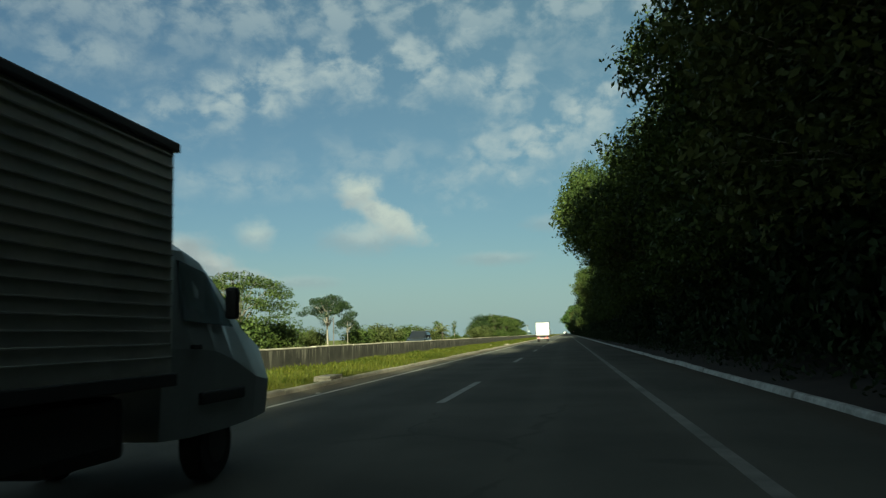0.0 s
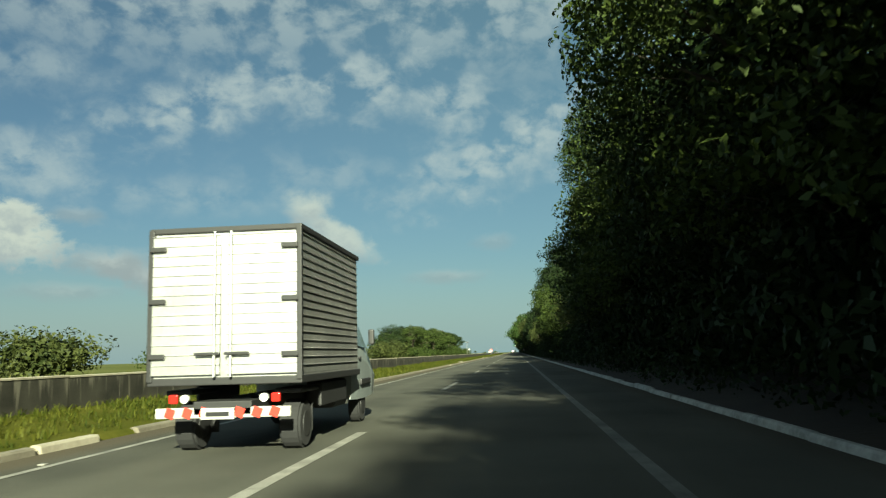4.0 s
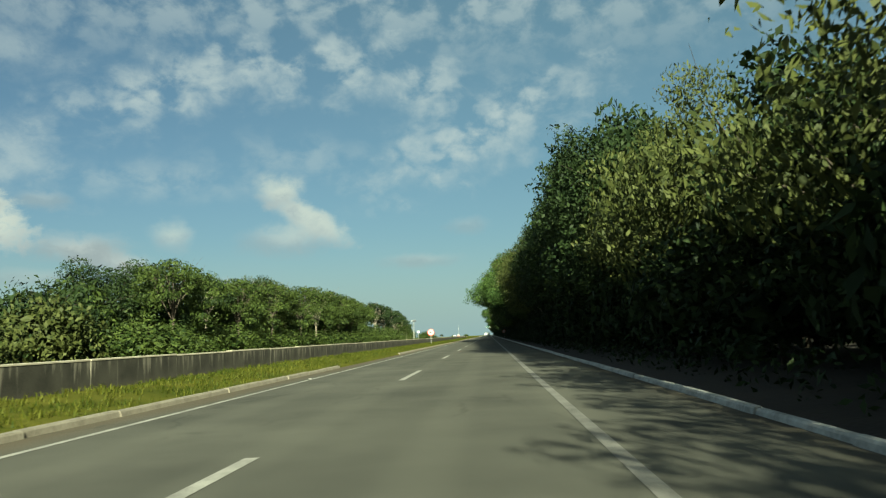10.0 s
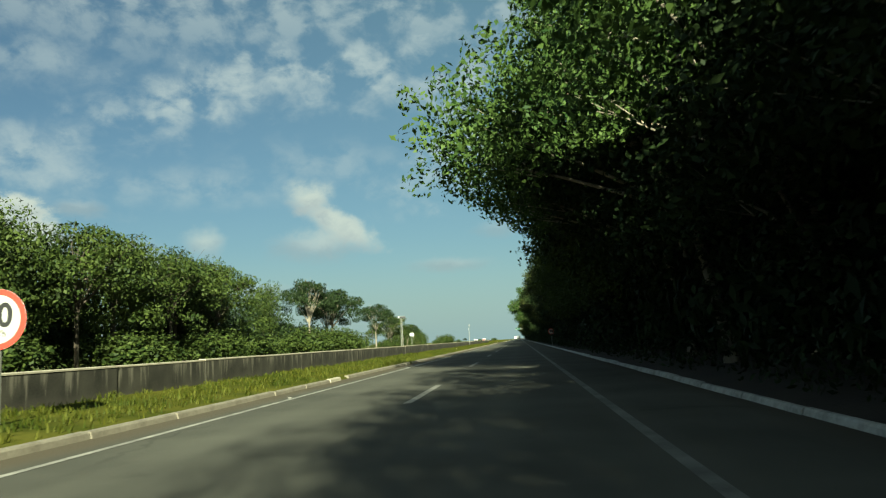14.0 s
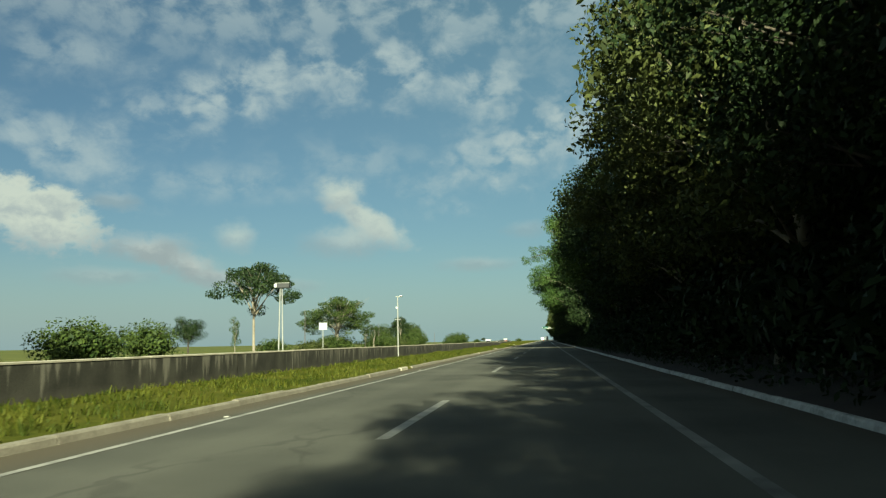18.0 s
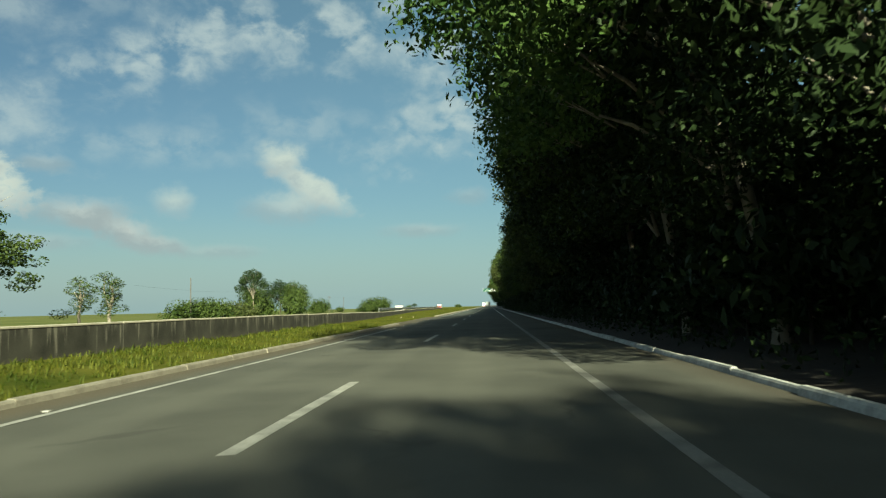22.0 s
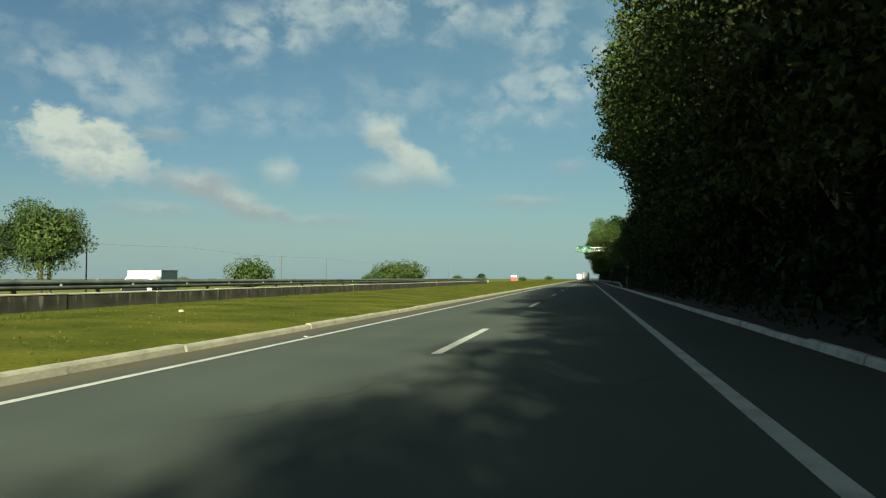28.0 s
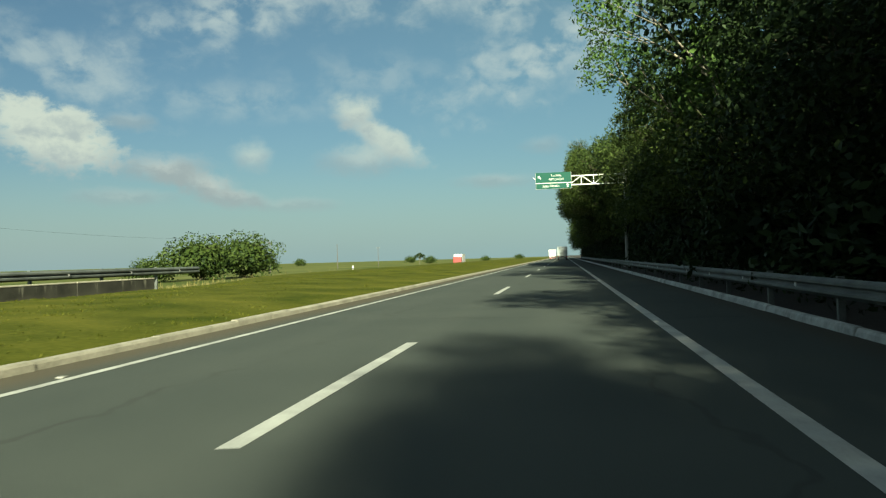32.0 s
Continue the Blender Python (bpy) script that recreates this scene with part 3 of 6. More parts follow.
# ---- road markings ----
edge_spans = ((X_LEFT, Y0, 556, PAINT_OLD, 0.11, "left"), (X_LEFT - 1.52, 562, 594, PAINT_FADED, 0.05, "bay"), (X_LEFT, 592, 600, PAINT_OLD, 0.11, "left"), (X_LEFT, 600, Y1, PAINT_NEW, 0.12, "left"),
              (X_RIGHT, Y0, 590, PAINT_FADED, 0.15, "right"), (X_RIGHT, 590, Y1, PAINT_NEW, 0.17, "right"))
for x, a, b, m, w, side in edge_spans:
    me = mesh_of("edge_line", [(x - w / 2, a, 0.005), (x + w / 2, a, 0.005), (x + w / 2, b, 0.005), (x - w / 2, b, 0.005)], [(0, 1, 2, 3)], m)
    link("edge_line", me, road, "continuous white painted edge line")


def dash_mesh(m):
    w, v = 0.075, [(-0.075, 0, 0.005), (0.075, 0.03, 0.005), (0.08, DASH * 0.5, 0.006), (0.075, DASH, 0.005), (-0.07, DASH - 0.02, 0.005), (-0.078, DASH * 0.5, 0.006)]
    return mesh_of("lane_dash", v, [(0, 1, 2, 5), (5, 2, 3, 4)], m)


dash_old, dash_new = dash_mesh(PAINT_OLD), dash_mesh(PAINT_NEW)
for k in range(-3, 70):
    y = k * PITCH
    link("lane_dash", dash_old if y < 590 else dash_new, road, at=Matrix.Translation((random.uniform(-0.01, 0.01), y, 0)))

# reflective studs beside the left edge line
stud_me = bpy.data.meshes.new("road_stud")
bmx = box(0.08, 0.08, 0.018, 0, 0, 0.010, 0.005)
bmx.to_mesh(stud_me)
bmx.free()
stud_me.materials.append(PAINT_OLD)
for k in range(-2, 52):
    if k % 5 != 3:
        link("road_stud", stud_me, road, at=Matrix.Translation((X_LEFT - 0.13, k * PITCH + 2.7, 0.0)))

# ---- trees ----
def leaf_cloud(name, clumps, leaves, size, material, seed, ratio=0.42, hang=0.2, shell=0.55, core=0, fill=None):
    """Leaves on the outside of many ellipsoid clumps (centre, radii); each leaf a folded blade."""
    rng = np.random.default_rng(seed)
    C = np.array([c for c, r in clumps], float)
    R = np.array([r for c, r in clumps], float)
    area = (R[:, 0] * R[:, 1] * R[:, 2]) ** (2 / 3)
    pick = rng.choice(len(C), leaves, p=area / area.sum())
    d = rng.normal(size=(leaves, 3))
    d /= np.linalg.norm(d, axis=1)[:, None]
    rad = shell + (1.08 - shell) * rng.random(leaves) ** 0.6
    if core:
        rad[:core] = rng.random(core) * 0.45
    P = C[pick] + d * R[pick] * rad[:, None]
    if core and fill:
        P[:core] = np.array(fill[0]) + d[:core] * np.array(fill[1]) * rng.random((core, 1)) ** 0.4
    nrm = d + rng.normal(0, 0.55, (leaves, 3)) + np.array([[0, 0, 0.35]])
    nrm /= np.linalg.norm(nrm, axis=1)[:, None]
    ax = np.cross(nrm, rng.normal(size=(leaves, 3)))
    ax[:, 2] -= hang
    ax /= np.linalg.norm(ax, axis=1)[:, None]
    sd = np.cross(nrm, ax)
    sd /= np.linalg.norm(sd, axis=1)[:, None] + 1e-9
    L = (size * rng.uniform(0.6, 1.45, leaves))[:, None]
    if core:
        L[:core] *= 1.7
    V = np.stack([P - ax * L * 0.5, P + sd * L * ratio * 0.5 + nrm * L * 0.06, P + ax * L * 0.5 - nrm * L * 0.08, P - sd * L * ratio * 0.5 + nrm * L * 0.06], 1)
    me = bpy.data.meshes.new(name)
    me.vertices.add(leaves * 4)
    me.vertices.foreach_set("co", V.reshape(-1))
    me.loops.add(leaves * 4)
    me.loops.foreach_set("vertex_index", np.arange(leaves * 4))
    me.polygons.add(leaves)
    me.polygons.foreach_set("loop_start", np.arange(leaves) * 4)
    me.update(calc_edges=True)
    me.materials.append(material)
    return me


def limb_set(rng, h, crown, reach, trunk_r, base=0.35, n=7, lean=0.0):
    """Trunk and limbs up into the clump centres."""
    paths = [[((0, 0, -0.3), trunk_r * 1.35), ((lean * 0.1, 0, 0.4), trunk_r), ((lean * 0.4, rng.uniform(-.2, .2), h * 0.35), trunk_r * 0.8),
              ((lean * 0.8, rng.uniform(-.3, .3), h * 0.62), trunk_r * 0.5), ((lean, 0, h * 0.82), trunk_r * 0.18)]]
    for c in crown[:n]:
        z0 = h * rng.uniform(base, 0.6)
        s = Vector((lean * z0 / h, 0, z0))
        e = Vector(c)
        m = s.lerp(e, 0.5) + Vector((rng.uniform(-.3, .3), rng.uniform(-.3, .3), 0.25))
        paths.append([(s, trunk_r * 0.42), (m, trunk_r * 0.26), (e, trunk_r * 0.07)])
        for _ in range(2):
            t = e + Vector((rng.uniform(-1, 1), rng.uniform(-1, 1), rng.uniform(-.3, .9))) * reach * 0.3
            paths.append([(m.lerp(e, 0.5), trunk_r * 0.14), (t, trunk_r * 0.03)])
    return tubes(paths, 6)


class Kind:
    """A tree model: meshes that its copies share, modelled for a height of about 12 m and crown radius 5 m."""

    def __init__(self, name, seed, h, crown_r, low, leaves, size, leaf, bark, shape="dome", hang=0.2, clumps=26, ratio=0.42, lean=0.0):
        rng = random.Random(seed)
        cl = []
        for i in range(clumps):
            a = rng.uniform(0, 2 * math.pi)
            if shape == "dome":
                u = (i + 0.5) / clumps
                z = low + (h - low) * (0.06 + 0.86 * u)
                prof = math.sin(math.pi * (0.16 + 0.72 * u)) ** 0.6
                r = crown_r * prof * rng.uniform(0.45, 0.82)
                s = crown_r * rng.uniform(0.20, 0.36)
                cl.append(((r * math.cos(a), r * math.sin(a), z), (s, s, s * rng.uniform(0.6, 0.9))))
            elif shape == "umbrella":
                u = rng.random() ** 0.5
                r = crown_r * u
                z = h * (0.95 - 0.30 * u * u) - rng.random() ** 2 * (0.18 if low >= 6 else 0.34) * h
                s = crown_r * rng.uniform(0.13, 0.25)
                cl.append(((r * math.cos(a), r * math.sin(a), z), (s, s, s * 0.5)))
            elif shape == "column":
                u = (i + 0.5) / clumps
                z = low + (h - low) * u
                r = crown_r * rng.uniform(0.1, 0.8) * (1 - 0.35 * u)
                s = crown_r * rng.uniform(0.22, 0.40)
                cl.append(((r * math.cos(a), r * math.sin(a), z), (s, s, s * 1.0)))
            elif shape == "bush":
                r = crown_r * rng.random() ** 0.5 * 0.85
                z = h * (0.15 + 0.68 * rng.random() * math.sqrt(max(0.05, 1 - (r / crown_r) ** 2)))
                s = crown_r * rng.uniform(0.22, 0.38)
                cl.append(((r * math.cos(a), r * math.sin(a), z), (s, s, s * 0.75)))
        if lean:
            cl = [((c[0] + lean * min(1.0, c[2] / (0.7 * h)), c[1], c[2]), q) for c, q in cl]
        mid = (lean * 0.9, 0, low + (h - low) * 0.52)
        fill = (mid, (crown_r * 0.66, crown_r * 0.66, (h - low) * 0.40)) if shape == "dome" else ((0, 0, h * 0.42), (crown_r * 0.66, crown_r * 0.66, h * 0.34))
        self.crown = leaf_cloud("crown", cl, leaves, size, leaf, seed, ratio, hang, core=0 if shape in ("umbrella", "column") else leaves // 3, fill=fill)
        n = {"umbrella": 16, "bush": 5, "column": 6, "dome": 9}[shape]
        order = sorted(cl, key=lambda c: -c[0][2])[:n * 2:2]
        V, F = limb_set(rng, h, [c[0] for c in order], crown_r, 0.019 * h * (0.6 if shape == "bush" else 1), 0.12 if shape == "bush" else 0.33, n, lean)
        self.trunk = mesh_of("trunk", V, F, bark, True)
        self.h, self.r, self.word = h, crown_r, name

    def put(self, x, y, h, r, label, category="tree", group="", turn=None, z=None, name=None):
        """One tree of height h and crown radius r."""
        z = ground_z(x, y) if z is None else z
        t = random.uniform(0, 360) if turn is None else turn
        e = empty(name or self.word, Matrix.Translation((x, y, z)) @ pose(0, 0, 0, 0, 0, t), label, category, group)
        e.scale = (r / self.r, r / self.r, h / self.h)
        link("trunk", self.trunk, e)
        link("crown", self.crown, e)
        return e


B1 = Kind("broadleaf_tree", 11, 12, 5, 3.0, 7500, 0.27, LEAF, BARK, hang=0.5)
B3 = Kind("broadleaf_tree", 13, 12, 5, 4.2, 7000, 0.26, LEAF_D, BARK, hang=0.3, clumps=22)
B4 = Kind("broadleaf_tree", 14, 12, 5, 2.0, 8000, 0.27, LEAF_O, BARK_PALE, hang=0.7, clumps=28)
# inner trees and shrubs: forest shade is put into their leaf colour
DEEP = Kind("forest_tree", 15, 12, 5, 1.2, 2600, 0.55, LEAF_D, BARK, hang=0.3, clumps=24)
DEEP2 = Kind("forest_tree", 16, 12, 5, 0.8, 2600, 0.55, LEAF_D, BARK, hang=0.3, clumps=22)
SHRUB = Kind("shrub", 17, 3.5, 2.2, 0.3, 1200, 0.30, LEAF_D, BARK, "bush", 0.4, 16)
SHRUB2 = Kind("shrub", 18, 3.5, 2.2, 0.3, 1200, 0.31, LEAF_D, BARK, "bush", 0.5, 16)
UMB = Kind("umbrella_tree", 19, 11, 5.5, 6, 8200, 0.28, LEAF_D, BARK_PALE, "umbrella", 0.2, 64, 0.5)
UMB2 = Kind("umbrella_tree", 20, 11, 5.5, 5, 9500, 0.26, LEAF, BARK_PALE, "umbrella", 0.2, 80, 0.5)
BUSH = Kind("bush", 21, 5, 4, 0.2, 4200, 0.30, LEAF, BARK, "bush", 0.3, 30, 0.55)
BUSH_Y = Kind("bush", 22, 5, 4, 0.2, 4200, 0.30, LEAF_O, BARK, "bush", 0.3, 26, 0.55)
THIN = Kind("slender_tree", 23, 8, 2, 2.5, 1700, 0.22, LEAF, BARK_PALE, "column", 0.3, 13)
UMB_D = Kind("umbrella_tree", 25, 11, 5.5, 3, 7500, 0.30, LEAF, BARK, "umbrella", 0.2, 90, 0.55)
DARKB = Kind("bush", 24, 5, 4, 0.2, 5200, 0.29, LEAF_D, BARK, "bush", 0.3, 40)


class DeadKind:
    """A bare tree: forked pale limbs with no leaves."""

    def __init__(self, seed, h, spread, forks):
        rng = random.Random(seed)
        paths = []

        def grow(p, d, r, length, depth):
            pts = [(p, r)]
            for i in range(3):
                d = (d + Vector((rng.uniform(-.25, .25), rng.uniform(-.25, .25), rng.uniform(-.08, .16)))).normalized()
                p = p + d * length / 3
                pts.append((p, r * (0.86 - 0.12 * i)))
            paths.append(pts)
            if depth:
                for _ in range(forks if depth > 1 else 2):
                    nd = (d + Vector((rng.uniform(-1, 1), rng.uniform(-1, 1), rng.uniform(-.2, .6))) * spread).normalized()
                    grow(p, nd, r * 0.55, length * rng.uniform(0.5, 0.75), depth - 1)

        grow(Vector((0, 0, -0.2)), Vector((0, 0, 1)), 0.16, h * 0.45, 3)
        V, F = tubes(paths[:1], 6)
        self.trunk = mesh_of("bare_trunk", V, F, BARK_PALE, True)
        V, F = tubes(paths[1:], 5)
        self.limbs = mesh_of("bare_limb", V, F, BARK_PALE, True)

    def put(self, x, y, size, turn, label, tilt=0.0):
        e = empty("dead_tree", Matrix.Translation((x, y, ground_z(x, y))) @ pose(0, 0, 0, 0, tilt, turn), label, "tree", "bare trees in the forest")
        e.scale = (size, size, size)
        link("bare_trunk", self.trunk, e)
        link("bare_limb", self.limbs, e)


DEAD, DEAD2 = DeadKind(2, 8, 0.8, 2), DeadKind(7, 8, 1.1, 3)

# ---- forest along the right-hand side ----
FOREST = "roadside forest"
rnd = random.Random(5)


# front trees along the kerb: place, height, and where the crown's edge stands at 4.5, 7, 9.5 and 12 m above the ground
FRONT_A = ((-6, 15.5, 4.6, 4.2, 4.4, 4.6), (1, 15.5, 4.6, 4.2, 4.4, 4.6), (8, 15.5, 4.6, 4.4, 4.4, 4.6), (15, 12.5, 4.6, 4, 5.7, 3.9), (22, 12.5, 4.6, 1.6, 4.5, 6.7), (29, 12.5, 4.6, 1.7, 2.1, 6.3),
           (36, 12.5, 4.6, 2.2, 1.5, 3.6), (43, 12.5, 4.6, 3.9, 1.6, 2.8), (50, 13.5, 4.6, 4.6, 4.8, 2.8), (57, 12.5, 4.6, 4.8, 6.5, 5.3), (64, 9.8, 4.6, 4.3, 6.7, 7.7), (71, 11.9, 4.6, 3.9, 5.5, 8.4),
           (78, 10.8, 4.6, 4.5, 5, 6.4), (85, 9.5, 4.6, 3, 5.9, 5.8), (92, 10, 4.6, 2.7, 4.3, 6.9), (99, 11.8, 4.6, 3.4, 3.9, 5.5))
FRONT_B = ((106, 12, 4.6, 4.5, 3.6, 4.8), (113, 12, 4.6, 5.4, 4.3, 4.5), (120, 12, 4.6, 4.9, 4.6, 4.7), (127, 12.1, 4.6, 4.1, 5.6, 5), (134, 12.5, 5, 5.5, 6.6, 5), (141, 12.5, 7, 9.1, 7.9, 6.4),
           (148, 8.2, 6.8, 8, 12, 12.2), (155, 7, 5.6, 6.2, 11.8, 12.5), (162, 7.4, 4.6, 3.9, 8.1, 12.5), (169, 8.6, 4.6, 3.9, 5, 10.5), (176, 9, 4.6, 4.7, 4.8, 6.6), (183, 15, 4.6, 4.8, 5.1, 5.8),
           (190, 16, 4.9, 4.7, 6.1, 6), (197, 16, 5.5, 5.4, 5.4, 7.1), (204, 8.6, 6.1, 7.4, 7.3, 6.4), (211, 7, 5.6, 8.4, 8.5, 8.6))
FRONT_C = ((218, 6.9, 5.9, 8.2, 11.6, 10.2), (225, 6.8, 5.6, 8.1, 11.3, 12.5), (232, 6.9, 5.6, 8.3, 10.8, 12.5), (239, 7, 5.6, 7.2, 10.8, 12.5), (246, 7.2, 5.6, 6.8, 9.6, 12.5), (253, 7.8, 5.6, 6.8, 9.5, 12.5),
           (260, 9.3, 5.6, 6.8, 6.1, 11.6), (267, 10.9, 4.6, 4.5, 5.4, 9.3), (274, 12.1, 4.6, 5, 5.4, 7), (281, 12.4, 4.6, 4.5, 6, 6.8), (288, 12.5, 4.6, 4.4, 6.2, 6.9), (295, 12.5, 4.6, 4.2, 5.7, 7),
           (302, 10.5, 4.6, 4, 5.2, 7.4), (309, 9, 4.6, 3.4, 5.2, 6.7), (316, 11.5, 4.6, 3, 3.9, 6.1), (323, 11.5, 4.6, 3.3, 3.6, 5.9))
FRONT_D = ((330, 9.8, 4.6, 3.9, 3.5, 5), (337, 9.4, 4.6, 1.9, 4.5, 4.4), (344, 10, 4.6, 1.8, 2.1, 5.3), (351, 14.5, 4.6, -1.1, 1.6, 4.5), (358, 14.5, 4.6, -0.3, 1.0, 3), (365, 14.5, 4.6, 1.6, 1, 2.2),
           (372, 12.5, 4.6, 3.3, 1.7, 2.2), (379, 12.5, 4.6, 3.4, 4.1, 2.8), (386, 12.5, 4.6, 3.4, 3.7, 5), (393, 12.2, 4.6, 3.6, 3.5, 4.2), (400, 12.5, 4.6, 3.2, 4, 3.9), (407, 10.5, 4.6, 2.9, 4, 4.6),
           (414, 10.5, 4.6, 2.8, 4.1, 4.6), (421, 9, 4.6, 2.8, 3.7, 4.6), (428, 9, 4.6, 3.8, 3.1, 4.7), (435, 9, 4.6, 2.6, 4.7, 4.8))
FRONT_E = ((442, 14, 4.6, 2.7, 3.4, 5.5), (449, 14, 4.6, 3.4, 2.9, 3.9), (456, 12.5, 4.6, 2.1, 5.1, 3.6), (463, 12.5, 4.6, 2.5, 3.4, 6.3), (470, 11.9, 4.6, 2.5, 2.6, 5.4), (477, 11.8, 4.6, 2.5, 2.6, 4),
           (484, 12, 4.6, 2.7, 2.6, 3), (491, 12.3, 4.6, 3.2, 2.0, 1.8), (498, 13, 5.4, 5.0, 5.0, 5.2), (505, 6.4, 6.5, 6.5, 7, 7), (512, 4.6, 6.5, 6.5, 7, 8.3), (519, 4.6, 6.5, 6.5, 7, 7),
           (526, 13.6, 4.6, 0.5, -0.3, 3.4), (533, 13.6, 4.6, 0.5, -0.3, 3.4), (540, 13.8, 4.6, 1.6, 1, 3), (547, 16, 4.6, 1.8, 2.3, 2.2))
FRONT_F = ((554, 12.5, 4.6, 2.5, 2.4, 2.9), (561, 12.5, 4.6, 3.0, 2.4, 2.8), (568, 12.5, 4.6, 3.4, 2.9, 2.6), (575, 12.5, 4.6, 3, 3.5, 2.9), (582, 12.3, 4.6, 3.3, 3.9, 4.1), (589, 12, 4.6, 3.2, 4.1, 4.4),
           (596, 12, 4.6, 3.4, 3.8, 4.6), (603, 11.9, 4.6, 3.4, 3.8, 4.6), (610, 11.9, 4.6, 3.4, 3.8, 4.6), (617, 11.8, 4.6, 3.4, 3.8, 4.6), (624, 11.7, 4.6, 3.4, 3.8, 4.6), (631, 11.7, 4.6, 3.4, 3.8, 4.6),
           (638, 11.6, 4.6, 3.4, 3.8, 4.6), (645, 11.7, 4.6, 4.3, 3.7, 3.6), (652, 11.8, 4.6, 4.4, 5.3, 6.8), (659, 11.8, 4.6, 3.4, 6.2, 6.2))
FRONT_G = ((666, 11.6, 4.6, 2.3, 4.3, 7.6), (673, 11.4, 4.6, 2.5, 2.8, 5.8), (680, 11, 4.6, 2.3, 2.8, 4.1), (687, 12.4, 4.6, 2.6, 2.8, 3.4), (694, 12.3, 4.6, 3.9, 2.1, 2.8), (701, 17.5, 4.6, 4.3, 2.4, 3.3),
           (708, 17.5, 4.6, 5.1, 3.8, 3.1), (715, 17.5, 4.6, 5.7, 5.3, 4), (722, 17.5, 4.6, 5.9, 5.9, 6.1), (729, 15, 4.6, 6.3, 7.2, 6), (736, 11.5, 4.7, 6.1, 7.6, 7.7), (743, 11.5, 4.6, 6.4, 7.5, 9.5),
           (750, 11.5, 4.6, 6.6, 8, 9.1), (757, 11.5, 4.6, 3.1, 8.5, 9.6), (764, 9.6, 5.2, 5.4, 9, 9.8), (771, 9.8, 5.2, 5.4, 4.6, 8))
FRONT_H = ((778, 10.8, 5.2, 6.2, 2.4, 3.6), (785, 10.8, 5.2, 6.2, 2.2, 3.2), (792, 11, 5.2, 6.4, 4.4, 4.6), (799, 10.9, 5.4, 6.4, 4.6, 4.6), (806, 10.6, 5.6, 7.2, 5.6, 5.4), (813, 11.1, 5.2, 4.6, 4.6, 5),
           (820, 12, 4.6, 1.4, 2.2, 3.5), (827, 12.5, 4.6, 1.3, 2.2, 3.1), (834, 12.5, 4.6, 1.2, 2, 2.7), (841, 12.5, 4.6, 1.2, 1.8, 2.6), (848, 12.5, 4.6, 1.2, 1.6, 2.4), (855, 12.2, 4.6, 1.2, 1.5, 2.2))
FRONT = FRONT_A + FRONT_B + FRONT_C + FRONT_D + FRONT_E + FRONT_F + FRONT_G + FRONT_H


def bough_mesh(name, seed, leaves, size, material, ratio=0.5, hang=0.5, subs=18):
    """A bough of leaf sprays, about one metre in radius; copies are scaled up."""
    rng = random.Random(seed)
    cl = []
    for i in range(subs):
        z = 1 - 2 * (i + 0.5) / subs
        a, q = i * 2.4 + rng.uniform(-0.4, 0.4), math.sqrt(1 - z * z)
        d = rng.uniform(0.45, 0.78)
        s = rng.uniform(0.24, 0.40)
        cl.append(((math.cos(a) * q * d, math.sin(a) * q * d, z * d * 0.9), (s, s, s * rng.uniform(0.5, 0.8))))
    cl.append(((0, 0, 0), (0.55, 0.55, 0.5)))
    return leaf_cloud(name, cl, leaves, size, material, seed, ratio, hang, shell=0.30)


BOUGHS = {
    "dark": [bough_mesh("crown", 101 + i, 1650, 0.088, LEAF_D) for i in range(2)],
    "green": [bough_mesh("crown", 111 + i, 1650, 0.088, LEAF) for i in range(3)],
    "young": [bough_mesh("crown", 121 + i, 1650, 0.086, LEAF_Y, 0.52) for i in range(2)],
    "olive": [bough_mesh("crown", 131 + i, 1650, 0.088, LEAF_O) for i in range(2)],
    "droop": [bough_mesh("crown", 141 + i, 1150, 0.120, LEAF_O, 0.36, 1.6) for i in range(2)],
    "airy": [bough_mesh("crown", 151 + i, 800, 0.105, LEAF_Y, 0.5, 0.5, 11) for i in range(2)],
    # inner boughs get the darkest leaves, so crown shade is in the colour
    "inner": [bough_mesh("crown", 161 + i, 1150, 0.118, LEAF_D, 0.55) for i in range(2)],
}
# stretches where the leaves differ from the usual dark green
# the dark stretches have unlit crowns painted in as darker leaf colour
LEAFAGE = ((132, 160, "olive"), (160, 176, "green"), (176, 200, "dark"), (204, 226, "olive"), (226, 264, "droop"), (264, 302, "dark"), (334, 364, "young"), (410, 440, "dark"), (442, 460, "olive"),
           (484, 500, "young"), (526, 545, "young"), (640, 664, "green"), (690, 712, "green"), (772, 792, "airy"))
FRONT_LABELS = {"dark": "dense dark-leaved forest tree at the kerb", "green": "dense green forest tree whose crown reaches over the shoulder",
                "young": "sunlit fresh-green tree leaning over the road", "olive": "olive-green forest tree with a ragged crown",
                "droop": "sunlit tree with large drooping yellow-green leaves", "airy": "tall airy tree with pale limbs beside the sign"}


def crown_edge(row, z):
    """How far out the crown reaches at a height."""
    y, h, *e = row
    knots = [(0.0, 7.6), (3.2, max(6.0, e[0])), (4.5, e[0]), (7.0, e[1]), (9.5, e[2]), (12.0, e[3]), (15.5, e[3] + 2.4)]
    for (za, ea), (zb, eb) in zip(knots, knots[1:]):
        if z <= zb:
            return ea + (eb - ea) * (z - za) / (zb - za)
    return knots[-1][1]


def canopy(y):
    """Height of the forest edge at a place."""
    if y <= FRONT[0][0]:
        return FRONT[0][1]
    for a, b in zip(FRONT, FRONT[1:]):
        if y <= b[0]:
            return a[1] + (b[1] - a[1]) * (y - a[0]) / (b[0] - a[0])
    return 12.0


